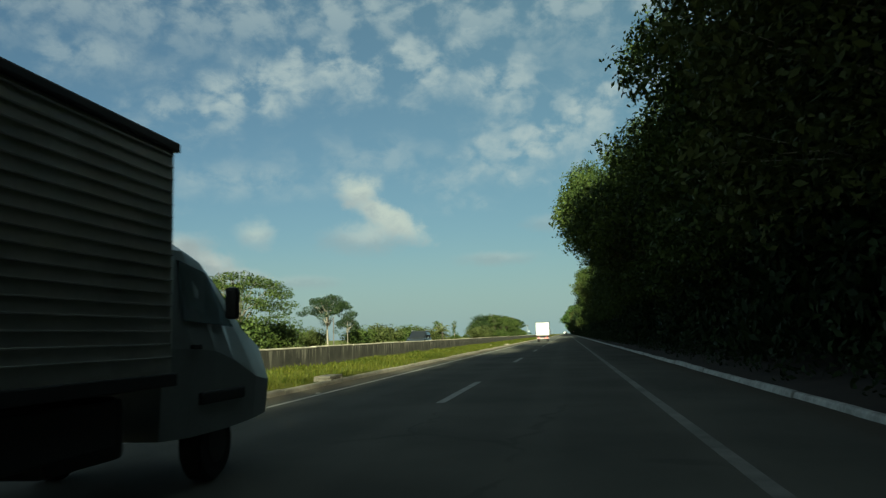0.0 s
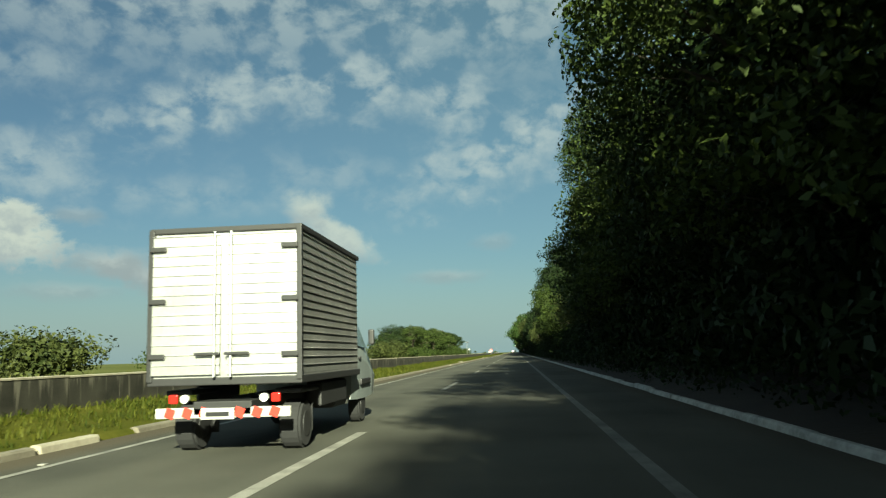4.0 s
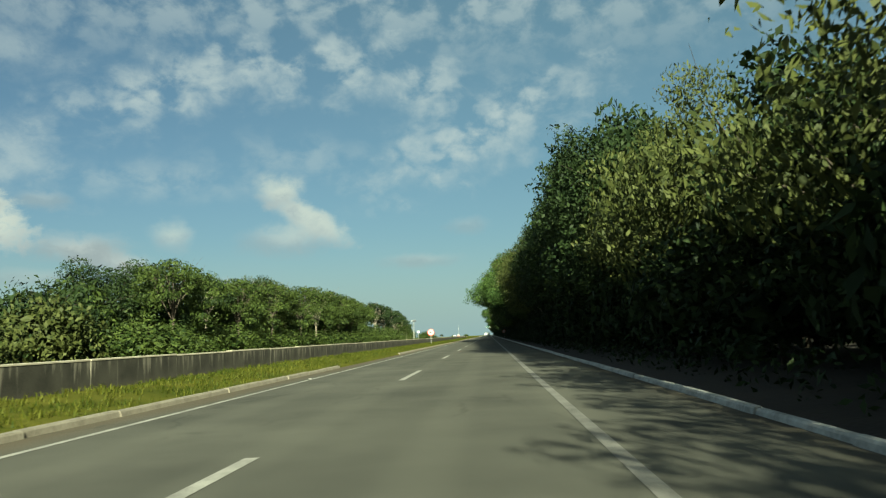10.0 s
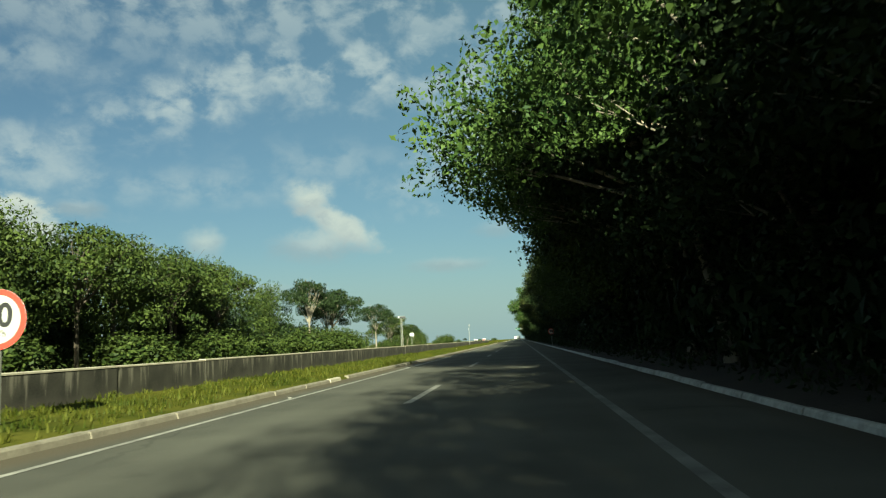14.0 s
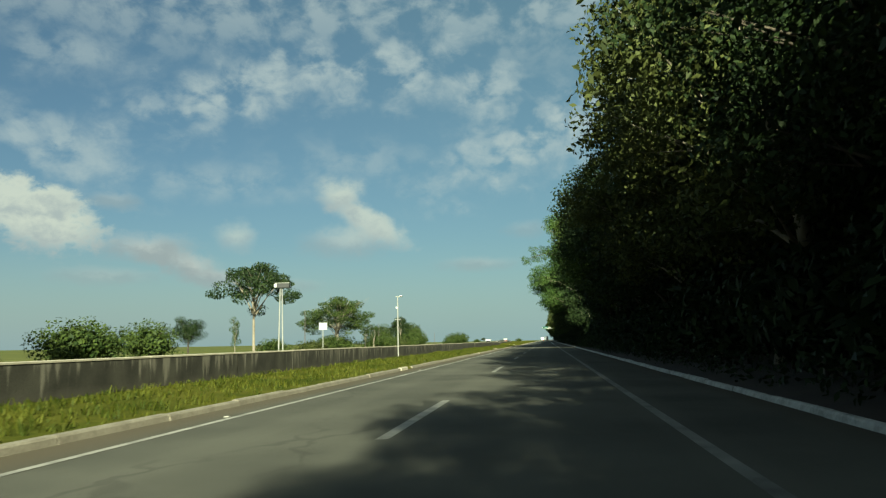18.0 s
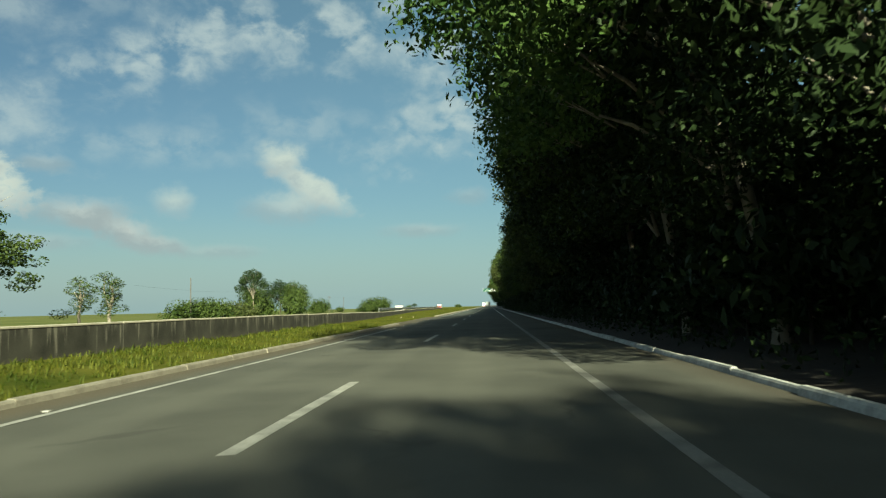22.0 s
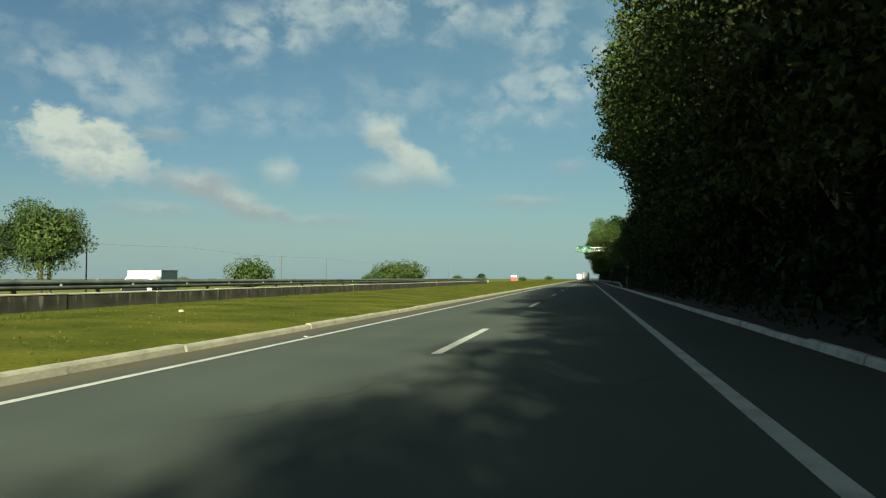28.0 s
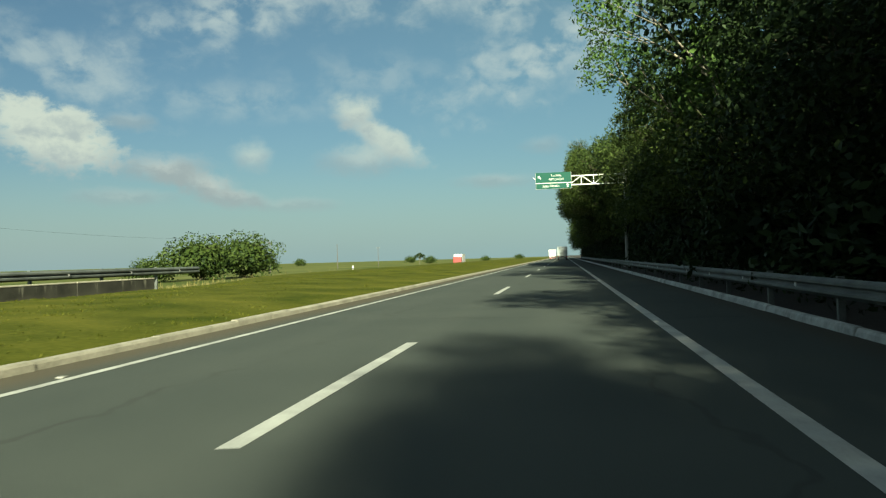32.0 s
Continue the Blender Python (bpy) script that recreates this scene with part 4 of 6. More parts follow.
def front_tree(row):
    y, h = row[0], row[1]
    look_ = next((k for a, b, k in LEAFAGE if a <= y < b), None) or rnd.choice(("green", "green", "dark", "green", "olive"))
    bx = min(10.6, max(8.6, min(row[2:]) + 6.0)) + rnd.uniform(-0.5, 0.8)
    gz = ground_z(bx, y)
    e = empty("broadleaf_tree", Matrix.Translation((bx, y, gz)), FRONT_LABELS[look_], "tree", FOREST)
    limbs = []

    def bough(x, yy, z, r, kind):
        m = Matrix.Translation((x - bx, yy - y, z - gz)) @ pose(0, 0, 0, rnd.uniform(-25, 25), rnd.uniform(-25, 25), rnd.uniform(0, 360))
        link("crown", rnd.choice(BOUGHS[kind]), e, at=m @ Matrix.Diagonal((r, r, r * rnd.uniform(0.78, 0.95), 1)))

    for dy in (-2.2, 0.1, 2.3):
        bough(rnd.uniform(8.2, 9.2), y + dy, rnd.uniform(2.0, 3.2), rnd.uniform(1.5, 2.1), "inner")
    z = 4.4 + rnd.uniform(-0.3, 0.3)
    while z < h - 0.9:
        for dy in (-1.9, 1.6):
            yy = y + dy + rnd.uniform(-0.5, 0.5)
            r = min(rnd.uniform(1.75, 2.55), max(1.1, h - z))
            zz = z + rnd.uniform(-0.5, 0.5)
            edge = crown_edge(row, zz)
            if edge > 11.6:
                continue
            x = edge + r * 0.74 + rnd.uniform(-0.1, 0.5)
            # low boughs of young trees turn dark: shade put into the leaf colour
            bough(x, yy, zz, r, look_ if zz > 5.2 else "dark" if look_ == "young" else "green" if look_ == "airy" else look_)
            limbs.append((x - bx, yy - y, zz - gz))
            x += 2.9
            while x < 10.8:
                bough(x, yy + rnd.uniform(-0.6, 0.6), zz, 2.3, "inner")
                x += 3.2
        z += 2.25
    tops = sorted(limbs, key=lambda c: c[0])[:9]
    R = rnd.uniform(0.07, 0.13) + 0.004 * h
    lean = (tops[0][0] if tops else -1.0) * 0.35
    paths = [[((0, 0, -0.3), R * 1.5), ((0.02, 0, 0.5), R), ((lean * 0.3, rnd.uniform(-0.2, 0.2), h * 0.30), R * 0.8), ((lean, rnd.uniform(-0.3, 0.3), h * 0.55), R * 0.45), ((lean * 1.3, 0, h * 0.70), R * 0.12)]]
    for c in tops:
        u = min(0.62, max(0.22, (c[2] - 2.2) / h))
        s = Vector((lean * u / 0.55, 0, h * u))
        t = Vector(c)
        paths.append([(s, R * 0.40), (s.lerp(t, 0.5) + Vector((0, rnd.uniform(-0.3, 0.3), 0.2)), R * 0.26), (t, R * 0.06)])
        for _ in range(2):
            paths.append([(s.lerp(t, 0.6), R * 0.14), (t + Vector((rnd.uniform(-1.2, 0.4), rnd.uniform(-1.2, 1.2), rnd.uniform(-0.5, 1.2))), R * 0.03)])
    V, F = tubes(paths, 6)
    link("trunk", mesh_of("trunk", V, F, BARK_PALE if look_ in ("airy", "young", "olive") else BARK, True), e)


def forest():
    for row in FRONT:
        front_tree(row)
    y = -104.0
    while y < -8:
        B1.put(8.9, y, 21.5, 5.4, "dense broadleaf forest tree with dark green leaves at the kerb", group=FOREST)
        y += 5.6
    y = 862.0
    while y < 1020:
        B1.put(8.2, y, 12, 5.0, "dense broadleaf forest tree with dark green leaves at the kerb", group=FOREST)
        y += 7.5
    inner = []
    # the row at 12.3 is hidden fill, added to block light between trunks
    for x0, gap, add in ((12.3, 5.2, -0.8), (16.0, 6.5, 0.0), (21, 8.5, 0.6), (28, 9.0, 0.6)):
        y = -100.0 + rnd.uniform(0, 5)
        while y < 960:
            h = min(canopy(y), 8.4 if 500 < y < 560 else 11.5) + add + rnd.uniform(-0.8, 0.4)
            # raised above the edge so unseen trees keep sun off the front row
            if y < 690 and min(canopy(y + d) for d in (-30, -15, 0, 10)) >= 8.9:
                h = canopy(y) + 5.0 + rnd.uniform(-1.0, 1.0)
            if x0 > 13:
                xx = x0 + rnd.uniform(-1.5, 1.5)
                for f in (0.14, 0.4, 0.64, 0.84):
                    s = rnd.uniform(2.4, 3.8) * (1.0 - 0.35 * f)
                    inner.append(((xx + rnd.uniform(-1.5, 1.5), y + rnd.uniform(-1.5, 1.5), h * f), (s, s, min(s, h * 0.2))))
            else:
                rnd.choice((DEEP, DEEP2)).put(x0 + rnd.uniform(-1.0, 1.5), y, h, rnd.uniform(3.6, 4.4), "hidden forest tree added behind the front row to block light", group=FOREST)
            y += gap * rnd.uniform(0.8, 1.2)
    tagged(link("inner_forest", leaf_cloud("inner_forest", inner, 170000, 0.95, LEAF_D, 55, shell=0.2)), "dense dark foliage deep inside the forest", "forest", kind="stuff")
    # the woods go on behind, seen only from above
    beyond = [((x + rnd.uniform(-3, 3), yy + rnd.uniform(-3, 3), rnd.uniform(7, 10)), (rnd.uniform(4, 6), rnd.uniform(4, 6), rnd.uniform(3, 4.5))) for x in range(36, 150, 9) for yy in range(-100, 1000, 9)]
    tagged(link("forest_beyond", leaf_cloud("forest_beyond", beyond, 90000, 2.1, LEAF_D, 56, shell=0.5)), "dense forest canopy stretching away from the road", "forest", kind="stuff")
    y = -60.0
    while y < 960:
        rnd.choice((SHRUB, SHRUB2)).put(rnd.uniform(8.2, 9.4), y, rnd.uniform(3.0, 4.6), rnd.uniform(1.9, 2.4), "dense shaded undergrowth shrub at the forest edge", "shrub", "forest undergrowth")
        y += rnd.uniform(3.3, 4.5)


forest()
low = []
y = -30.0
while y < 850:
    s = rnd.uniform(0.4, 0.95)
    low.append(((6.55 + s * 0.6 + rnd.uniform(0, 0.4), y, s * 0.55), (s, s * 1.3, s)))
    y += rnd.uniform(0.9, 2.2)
# weeds in the darkest leaves: shade at the forest foot is painted in
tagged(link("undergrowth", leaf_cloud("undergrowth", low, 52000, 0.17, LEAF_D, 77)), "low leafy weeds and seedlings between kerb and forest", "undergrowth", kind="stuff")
DEAD2.put(8.6, 219.5, 0.66, 30, "bare pale branches rising out of low forest", -8)
DEAD.put(8.0, 221, 0.62, 140, "bare pale branches rising out of low forest", -14)
DEAD.put(6.6, 743.6, 0.66, 200, "dead pale trunk standing at the forest edge", -3)
DEAD2.put(7.0, 745.4, 0.62, 20, "dead pale trunk standing at the forest edge", 8)

# a thin branch reaching far out over the lanes
branch_tree = empty("leaning_tree", Matrix.Translation((7.6, 489.5, ground_z(7.6, 489.5))), "slender tree with one long leafy branch over the lanes", "tree", FOREST)
for bx, by, bz, br in ((-7.2, -0.8, 7.8, 0.75), (-6.3, -0.3, 8.1, 0.85), (-5.4, -0.9, 8.3, 0.8), (-4.5, 0.2, 8.5, 1.0), (-5.6, 0.6, 8.8, 0.8), (-3.6, -0.4, 8.2, 0.9), (-6.6, 0.5, 8.9, 0.6)):
    link("crown", rnd.choice(BOUGHS["airy"]), branch_tree, at=Matrix.Translation((bx, by, bz)) @ pose(0, 0, 0, 0, 20, 40 * by) @ Matrix.Diagonal((br, br, br * 0.7, 1)))
V, F = tubes([[((0, 0, -0.3), 0.15), ((-0.1, 0, 3.0), 0.12), ((-1.2, 0, 6.2), 0.09), ((-3.2, 0, 8.0), 0.06), ((-5.5, -0.3, 8.5), 0.035), ((-7.3, -0.8, 7.9), 0.01)],
              [((-3.2, 0, 8.0), 0.04), ((-4.6, 0.4, 8.7), 0.025), ((-6.6, 0.5, 9.0), 0.008)], [((-4.2, -0.1, 8.2), 0.03), ((-5.4, -0.9, 8.4), 0.008)]], 6)
link("trunk", mesh_of("trunk", V, F, BARK, True), branch_tree)

# ---- palms ----
def frond(rng, base, yaw, lift, length, bend):
    """A feathered palm leaf: a bent rib with narrow leaflets on both sides."""
    V, F = [], []
    pts = []
    for i in range(9):
        u = i / 8
        a = lift - bend * u * u
        if i == 0:
            p = Vector(base)
        else:
            p = pts[-1] + Vector((math.cos(yaw) * math.cos(a), math.sin(yaw) * math.cos(a), math.sin(a))) * length / 8
        pts.append(p)
    side = Vector((-math.sin(yaw), math.cos(yaw), 0))
    for i in range(1, 9):
        for k in range(3):
            c = pts[i - 1].lerp(pts[i], k / 3)
            for s in (-1, 1):
                ll = length * 0.24 * math.sin(math.pi * (0.15 + 0.8 * (i + k / 3) / 9.4))
                fw = (pts[i] - pts[i - 1]).normalized()
                t = c + (side * s * 0.8 + fw * 0.5 + Vector((0, 0, -0.45 - rng.random() * 0.3))).normalized() * ll
                w = fw * 0.035 * length / 3
                o = len(V)
                V += [c - w, c + w, t]
                F.append((o, o + 1, o + 2))
    tv, tf = tubes([[(p, 0.035 * (1 - j / 10)) for j, p in enumerate(pts)]], 4)
    o = len(V)
    V += tv
    F += [tuple(q + o for q in f) for f in tf]
    return V, F


class PalmKind:
    def __init__(self, seed, h, length, n):
        rng = random.Random(seed)
        V, F = [], []
        for i in range(n):
            v, f = frond(rng, (0, 0, h), 2 * math.pi * i / n * 2.4 + rng.uniform(-.3, .3), rng.uniform(0.15, 1.35), length * rng.uniform(0.8, 1.1), rng.uniform(1.0, 1.9))
            o = len(V)
            V += v
            F += [tuple(q + o for q in g) for g in f]
        self.crown = mesh_of("fronds", V, F, PALM)
        tv, tf = tubes([[((0, 0, -.2), 0.22), ((0.1, 0, h * .3), 0.16), ((0.12, .05, h * .7), 0.14), ((0, 0, h), 0.16)]], 8)
        self.trunk = mesh_of("trunk", tv, tf, BARK, True)

    def put(self, x, y, size, label, group="", z=None):
        e = empty("palm_tree", Matrix.Translation((x, y, ground_z(x, y) if z is None else z)) @ pose(0, 0, 0, 0, 0, random.uniform(0, 360)), label, "palm", group)
        e.scale = (size, size, size)
        link("trunk", self.trunk, e)
        link("fronds", self.crown, e)
        return e


PALM_LOW, PALM_TALL = PalmKind(3, 3.6, 2.9, 17), PalmKind(4, 10.5, 4.2, 20)
PALM_TALL.put(15.6, 531, 1.30, "tall palm with long arching fronds above the forest", FOREST)
PALM_TALL.put(18.0, 535, 1.18, "tall palm with drooping fronds behind the forest edge", FOREST)
PALM_LOW.put(8.6, 222.5, 1.1, "young palm with upright fronds at the forest edge", FOREST)

# ---- trees beyond the far carriageway ----
FIELD = "trees beyond the far carriageway"
UMB2.put(-29.2, 57, 8.4, 4.9, "leafy field tree with pale branching stems", group=FIELD)
BUSH.put(-29.0, 57, 4.6, 3.4, "dense green undergrowth round pale tree stems", "bush", FIELD)
BUSH.put(-30, 68, 4.4, 3.6, "dense green bush beside the field", "bush", FIELD)
UMB.put(-27.5, 79, 7.2, 3.4, "open flat-topped tree above the wall", group=FIELD)
BUSH_Y.put(-33, 88, 3.6, 3.0, "olive-green bush at the field edge", "bush", FIELD)
UMB.put(-37, 120, 5.6, 2.4, "small flat-topped tree above a thicket", group=FIELD)
BUSH.put(-37, 127, 4.2, 3.6, "round green bush behind the wall", "bush", FIELD)
BUSH_Y.put(-36.5, 144, 5.0, 5.2, "wide dry-green bush behind the wall", "bush", FIELD)
BUSH.put(-36, 168, 4.6, 4.6, "wide green bush behind the wall", "bush", FIELD)
BUSH_Y.put(-36, 178, 4.8, 5.0, "olive-green thicket behind the wall", "bush", FIELD)
PALM_LOW.put(-31.8, 194, 1.2, "single palm above the thicket", FIELD, ground_z(-31.8, 194) - 1.5)
BUSH_Y.put(-33.5, 196, 3.6, 3.6, "brownish thicket round a palm", "bush", FIELD)
BUSH.put(-38, 205, 3.9, 4.2, "low green bush behind the wall", "bush", FIELD)
THIN.put(-36.5, 214, 6.0, 2.4, "sparse shrubby tree with thin stems", group=FIELD)
THIN.put(-37.5, 220, 6.2, 2.6, "sparse shrubby tree with thin stems", group=FIELD)
THIN.put(-38, 259, 6.9, 1.8, "slender see-through tree standing alone", group=FIELD)
BUSH.put(-38, 260, 2.4, 2.6, "low bush round a slender tree", "bush", FIELD)
BUSH_Y.put(-32, 276, 5.4, 5.0, "olive-green thicket at the end of a grove", "bush", FIELD)
BUSH_Y.put(-30.5, 286, 6.2, 5.0, "olive-green thicket of small trees", "bush", FIELD)
GROVE = "grove behind the wall"
B3.put(-33.5, 299, 9.6, 5.0, "dark green grove tree with spiky top shoots", group=GROVE)
B3.put(-31.5, 307, 10.4, 5.2, "dark green grove tree with spiky top shoots", group=GROVE)
UMB.put(-29.5, 316, 9.4, 4.2, "flat-topped grove tree with open crown", group=GROVE)
for k, (gx, gy, gh, gr) in enumerate(((-31, 324, 9.2, 4.6), (-30, 333, 9.6, 4.8), (-31, 342, 10.2, 4.8), (-28, 371, 9.6, 4.6), (-27.5, 381, 9.8, 4.8), (-28, 392, 9.4, 4.6), (-31, 403, 9.6, 5.0), (-35, 413, 11.2, 4.6))):
    (B1, B3, B4, B1)[k % 4].put(gx, gy, gh * 1.1, gr, "leafy green tree in a continuous grove", group=GROVE)
UMB2.put(-33, 351, 11.5, 5.0, "broad flat-topped tree rising from the grove", group=GROVE)
UMB2.put(-27.5, 362, 10.9, 5.2, "broad flat-topped tree with pale limbs in the grove", group=GROVE)
for gy, gh in ((290, 3.8), (300, 3.5), (312, 3.7), (325, 3.2), (338, 3.4), (350, 3.3), (364, 3.4), (378, 3.2), (392, 3.6), (406, 3.4), (424, 4.2), (436, 4.2), (446, 4.2)):
    BUSH.put(-25.5 + 1.5 * math.sin(gy), gy, gh, 4.4, "dense green undergrowth along the grove", "bush", GROVE)
for gy in range(288, 420, 9):
    (DARKB, BUSH)[gy % 2].put(-33.5 + 1.8 * math.cos(gy), gy, 7.2 + 1.4 * math.sin(gy * 0.7), 5.2, "dark dense thicket inside the grove", "bush", GROVE)
for gx, gy, gh, gr in ((-27, 301, 8.6, 3.6), (-26.5, 318, 8.0, 3.8), (-26.6, 332, 8.4, 4.0), (-26, 345, 8.8, 4.0), (-26, 374, 9.0, 4.2), (-26, 387, 8.6, 4.0), (-27, 399, 8.8, 4.0)):
    UMB_D.put(gx, gy, gh + 1.2, gr + 0.6, "layered flat-topped tree with dark limbs at the front of the grove", group=GROVE)
DARKB.put(-30, 428, 6.5, 4.6, "dark dense thicket at the end of the grove", "bush", GROVE)
DARKB.put(-30.5, 441, 5.6, 4.6, "dark dense thicket under open trees", "bush", GROVE)
B1.put(-31, 424, 10.0, 3.6, "dense green tree at the end of the grove", group=GROVE)
UMB.put(-28.5, 437, 11.6, 4.6, "pale-limbed flat-topped tree with open crown", group=GROVE)
UMB.put(-28, 449, 10.8, 5.8, "flat-topped tree with pale limbs", group=GROVE)
UMB.put(-29.5, 451, 9.2, 3.6, "flat-topped tree with pale limbs", group=GROVE)
DARKB.put(-31, 460, 3.5, 1.6, "dark creeper-covered shrub behind the wall", "bush", FIELD)
BUSH.put(-29, 470, 3.4, 3.0, "low bush behind the wall", "bush", FIELD)
BUSH.put(-33, 477, 3.2, 3.6, "low dark bush behind the wall", "bush", FIELD)
BUSH.put(-36, 492, 4.0, 3.2, "round green bush behind the wall", "bush", FIELD)
B3.put(-39.5, 507, 4.8, 2.5, "small round tree behind the wall", group=FIELD)
THIN.put(-34.2, 508, 4.6, 1.1, "narrow dark creeper-covered stump", group=FIELD)
UMB.put(-32.3, 509, 11.4, 5.0, "tall flat-topped tree with bare pale trunk", group=FIELD)
BUSH.put(-31, 512, 2.2, 2.4, "low bush at the foot of a tall tree", "bush", FIELD)
UMB2.put(-38.6, 568, 11.0, 6.9, "wide dome-crowned tree with pale twigs showing", group=FIELD)
UMB2.put(-40.2, 572, 9.4, 6.2, "wide spreading tree with pale twigs showing", group=FIELD)
BUSH.put(-39.5, 570, 3.6, 4.6, "low leafy bush under a wide tree", "bush", FIELD)
BUSH.put(-38, 560, 3.2, 3.4, "low green bush under a wide tree", "bush", FIELD)
BUSH_Y.put(-40, 556, 2.6, 3.2, "scrubby bush behind the wall", "bush", FIELD)
THIN.put(-37, 592, 6.0, 2.8, "sparse light-leaved tree behind the wall", group=FIELD)
THIN.put(-38, 588, 5.4, 2.4, "sparse light-leaved tree behind the wall", group=FIELD)
BUSH.put(-46, 636, 4.3, 5.4, "wide round green bush in the field", "bush", FIELD)
BUSH.put(-46, 645, 4.6, 4.6, "round green bush in the field", "bush", FIELD)
BUSH_Y.put(-45, 656, 4.4, 4.4, "brownish-green thicket under a slender tree", "bush", FIELD)
UMB.put(-44.8, 664, 10.6, 3.0, "slender flat-topped tree over a thicket", group=FIELD)
BUSH.put(-45, 668, 6.0, 4.8, "dense green bush beside a slender tree", "bush", FIELD)
BUSH.put(-46.5, 703, 7.6, 4.4, "round leafy field thicket", "bush", FIELD)
B1.put(-50.8, 722, 9.8, 4.8, "round leafy tree with low branches beside the far carriageway", group=FIELD)
B3.put(-57.5, 729, 10.8, 5.6, "spreading leafy tree with dark low limbs", group=FIELD)
B1.put(-64, 728, 9.6, 6.0, "dense leafy tree at the end of a clump", group=FIELD)
BUSH.put(-59, 785, 6.3, 4.6, "solitary round field tree", "tree", FIELD)
BUSH.put(-50.5, 855, 7.0, 6.2, "large round thicket in the field", "bush", FIELD)
BUSH.put(-48.5, 866, 7.6, 6.6, "large round thicket in the field", "bush", FIELD)
BUSH.put(-53, 846, 3.6, 4.0, "low pale thicket beside a post", "bush", FIELD)
UMB.put(-46, 1001, 4.5, 2.0, "small flat-topped tree far off", group=FIELD)
for gx, gy, gh in ((-93, 821, 2.6), (-98, 845, 2.2), (-90, 980, 3.6), (-60, 1100, 4), (-42, 1180, 3.5), (-30, 1300, 4.5), (-100, 1250, 5), (-160, 1200, 5)):
    BUSH.put(gx, gy, gh, gh * 0.9, "small distant bush on the horizon", "bush", "distant bushes")

# ---- median wall ----
def prism(profile, y0, y1, material, name):
    """A profile in x and z, swept along y."""
    n = len(profile)
    V = [(x, y0, z) for x, z in profile] + [(x, y1, z) for x, z in profile]
    F = [(i, (i + 1) % n, n + (i + 1) % n, n + i) for i in range(n)] + [tuple(range(n - 1, -1, -1)), tuple(range(n, 2 * n))]
    return mesh_of(name, V, F, material)


PANEL = 5.0
wall = empty("median_wall", Matrix.Identity(4), "long dark stained concrete wall along the median", "wall", kind="structure")
panel_me = prism(((0.10, -0.25), (0.10, 0.84), (-0.10, 0.84), (-0.10, -0.25)), 0.012, PANEL - 0.012, WALL, "wall_panel")
cap_me = prism(((0.112, 0.843), (0.112, 0.876), (0.10, 0.888), (-0.10, 0.888), (-0.112, 0.876), (-0.112, 0.843)), 0.006, PANEL - 0.006, CAP, "wall_cap")
y = -120.0
while y < 780:
    xa, xb = wall_x(y), wall_x(y + PANEL)
    zz = -0.22 * smooth01((y - 540) / 60) + random.uniform(-0.012, 0.012)
    m = Matrix.Translation((xa + random.uniform(-0.015, 0.015), y, zz)) @ pose(0, 0, 0, 0, random.uniform(-0.6, 0.6), math.degrees(math.atan2(-(xb - xa), PANEL)))
    link("wall_panel", panel_me, wall, at=m)
    link("wall_cap", cap_me, wall, at=m)
    y += PANEL

# ---- kerbs ----
KL = 2.6
kerb_left = empty("kerb_median", Matrix.Identity(4), "low concrete kerb along the grassy median with gaps and chipped pieces", "kerb", kind="structure")
kerb_right = empty("kerb_forest", Matrix.Identity(4), "whitewashed concrete kerb at the forest edge", "kerb", kind="structure")
left_me = prism(((0.02, -0.05), (0.0, 0.075), (-0.02, 0.10), (-0.12, 0.105), (-0.14, 0.08), (-0.14, -0.05)), 0.008, KL - 0.008, KERB, "kerb_stone")
left_new = prism(((0.02, -0.05), (0.0, 0.08), (-0.02, 0.11), (-0.12, 0.115), (-0.14, 0.09), (-0.14, -0.05)), 0.006, KL - 0.006, NEWKERB, "kerb_stone")
left_w = prism(((0.02, -0.05), (0.0, 0.085), (-0.02, 0.11), (-0.13, 0.115), (-0.15, 0.09), (-0.15, -0.05)), 0.1, KL * 0.55, CAP, "kerb_stone")
right_me = prism(((-0.02, -0.05), (0.01, 0.07), (0.03, 0.10), (0.10, 0.105), (0.12, 0.08), (0.12, -0.05)), 0.006, KL - 0.006, KERB_W, "kerb_stone")
KERB_GAPS = ((261.5, 283.8), (563, 597), (170.6, 172.4), (414, 416))
y = -52.0
while y < 766:
    if not any(a < y + KL / 2 < b for a, b in KERB_GAPS):
        pick = left_new if y > 590 else left_w if random.random() < 0.02 else left_me
        link("kerb_stone", pick, kerb_left, at=Matrix.Translation((X_KERB_L + random.uniform(-0.015, 0.015), y, random.uniform(-0.015, 0.01))) @ pose(0, 0, 0, random.uniform(-0.15, 0.15), random.uniform(-2, 2), random.uniform(-0.3, 0.3)))
    high = 1.0 + 0.20 * smooth01((y - 600) / 40)
    m = Matrix.Translation((X_KERB_R + random.uniform(-0.02, 0.02), y, random.uniform(-0.02, 0.01))) @ pose(0, 0, 0, random.uniform(-0.2, 0.2), random.uniform(-2, 3), random.uniform(-0.4, 0.4))
    link("kerb_stone", right_me, kerb_right, at=m @ Matrix.Diagonal((1, 1, high, 1)))
    y += KL
far_l = prism(((0.02, -0.05), (0.0, 0.08), (-0.12, 0.11), (-0.14, -0.05)), 766, 1400, NEWKERB, "kerb_run")
far_r = prism(((-0.02, -0.05), (0.01, 0.09), (0.04, 0.125), (0.10, 0.125), (0.12, -0.05)), 766, 1400, KERB_W, "kerb_run")
link("kerb_run", far_l, kerb_left, at=Matrix.Translation((X_KERB_L, 0, 0)))["kind"] = "stuff"
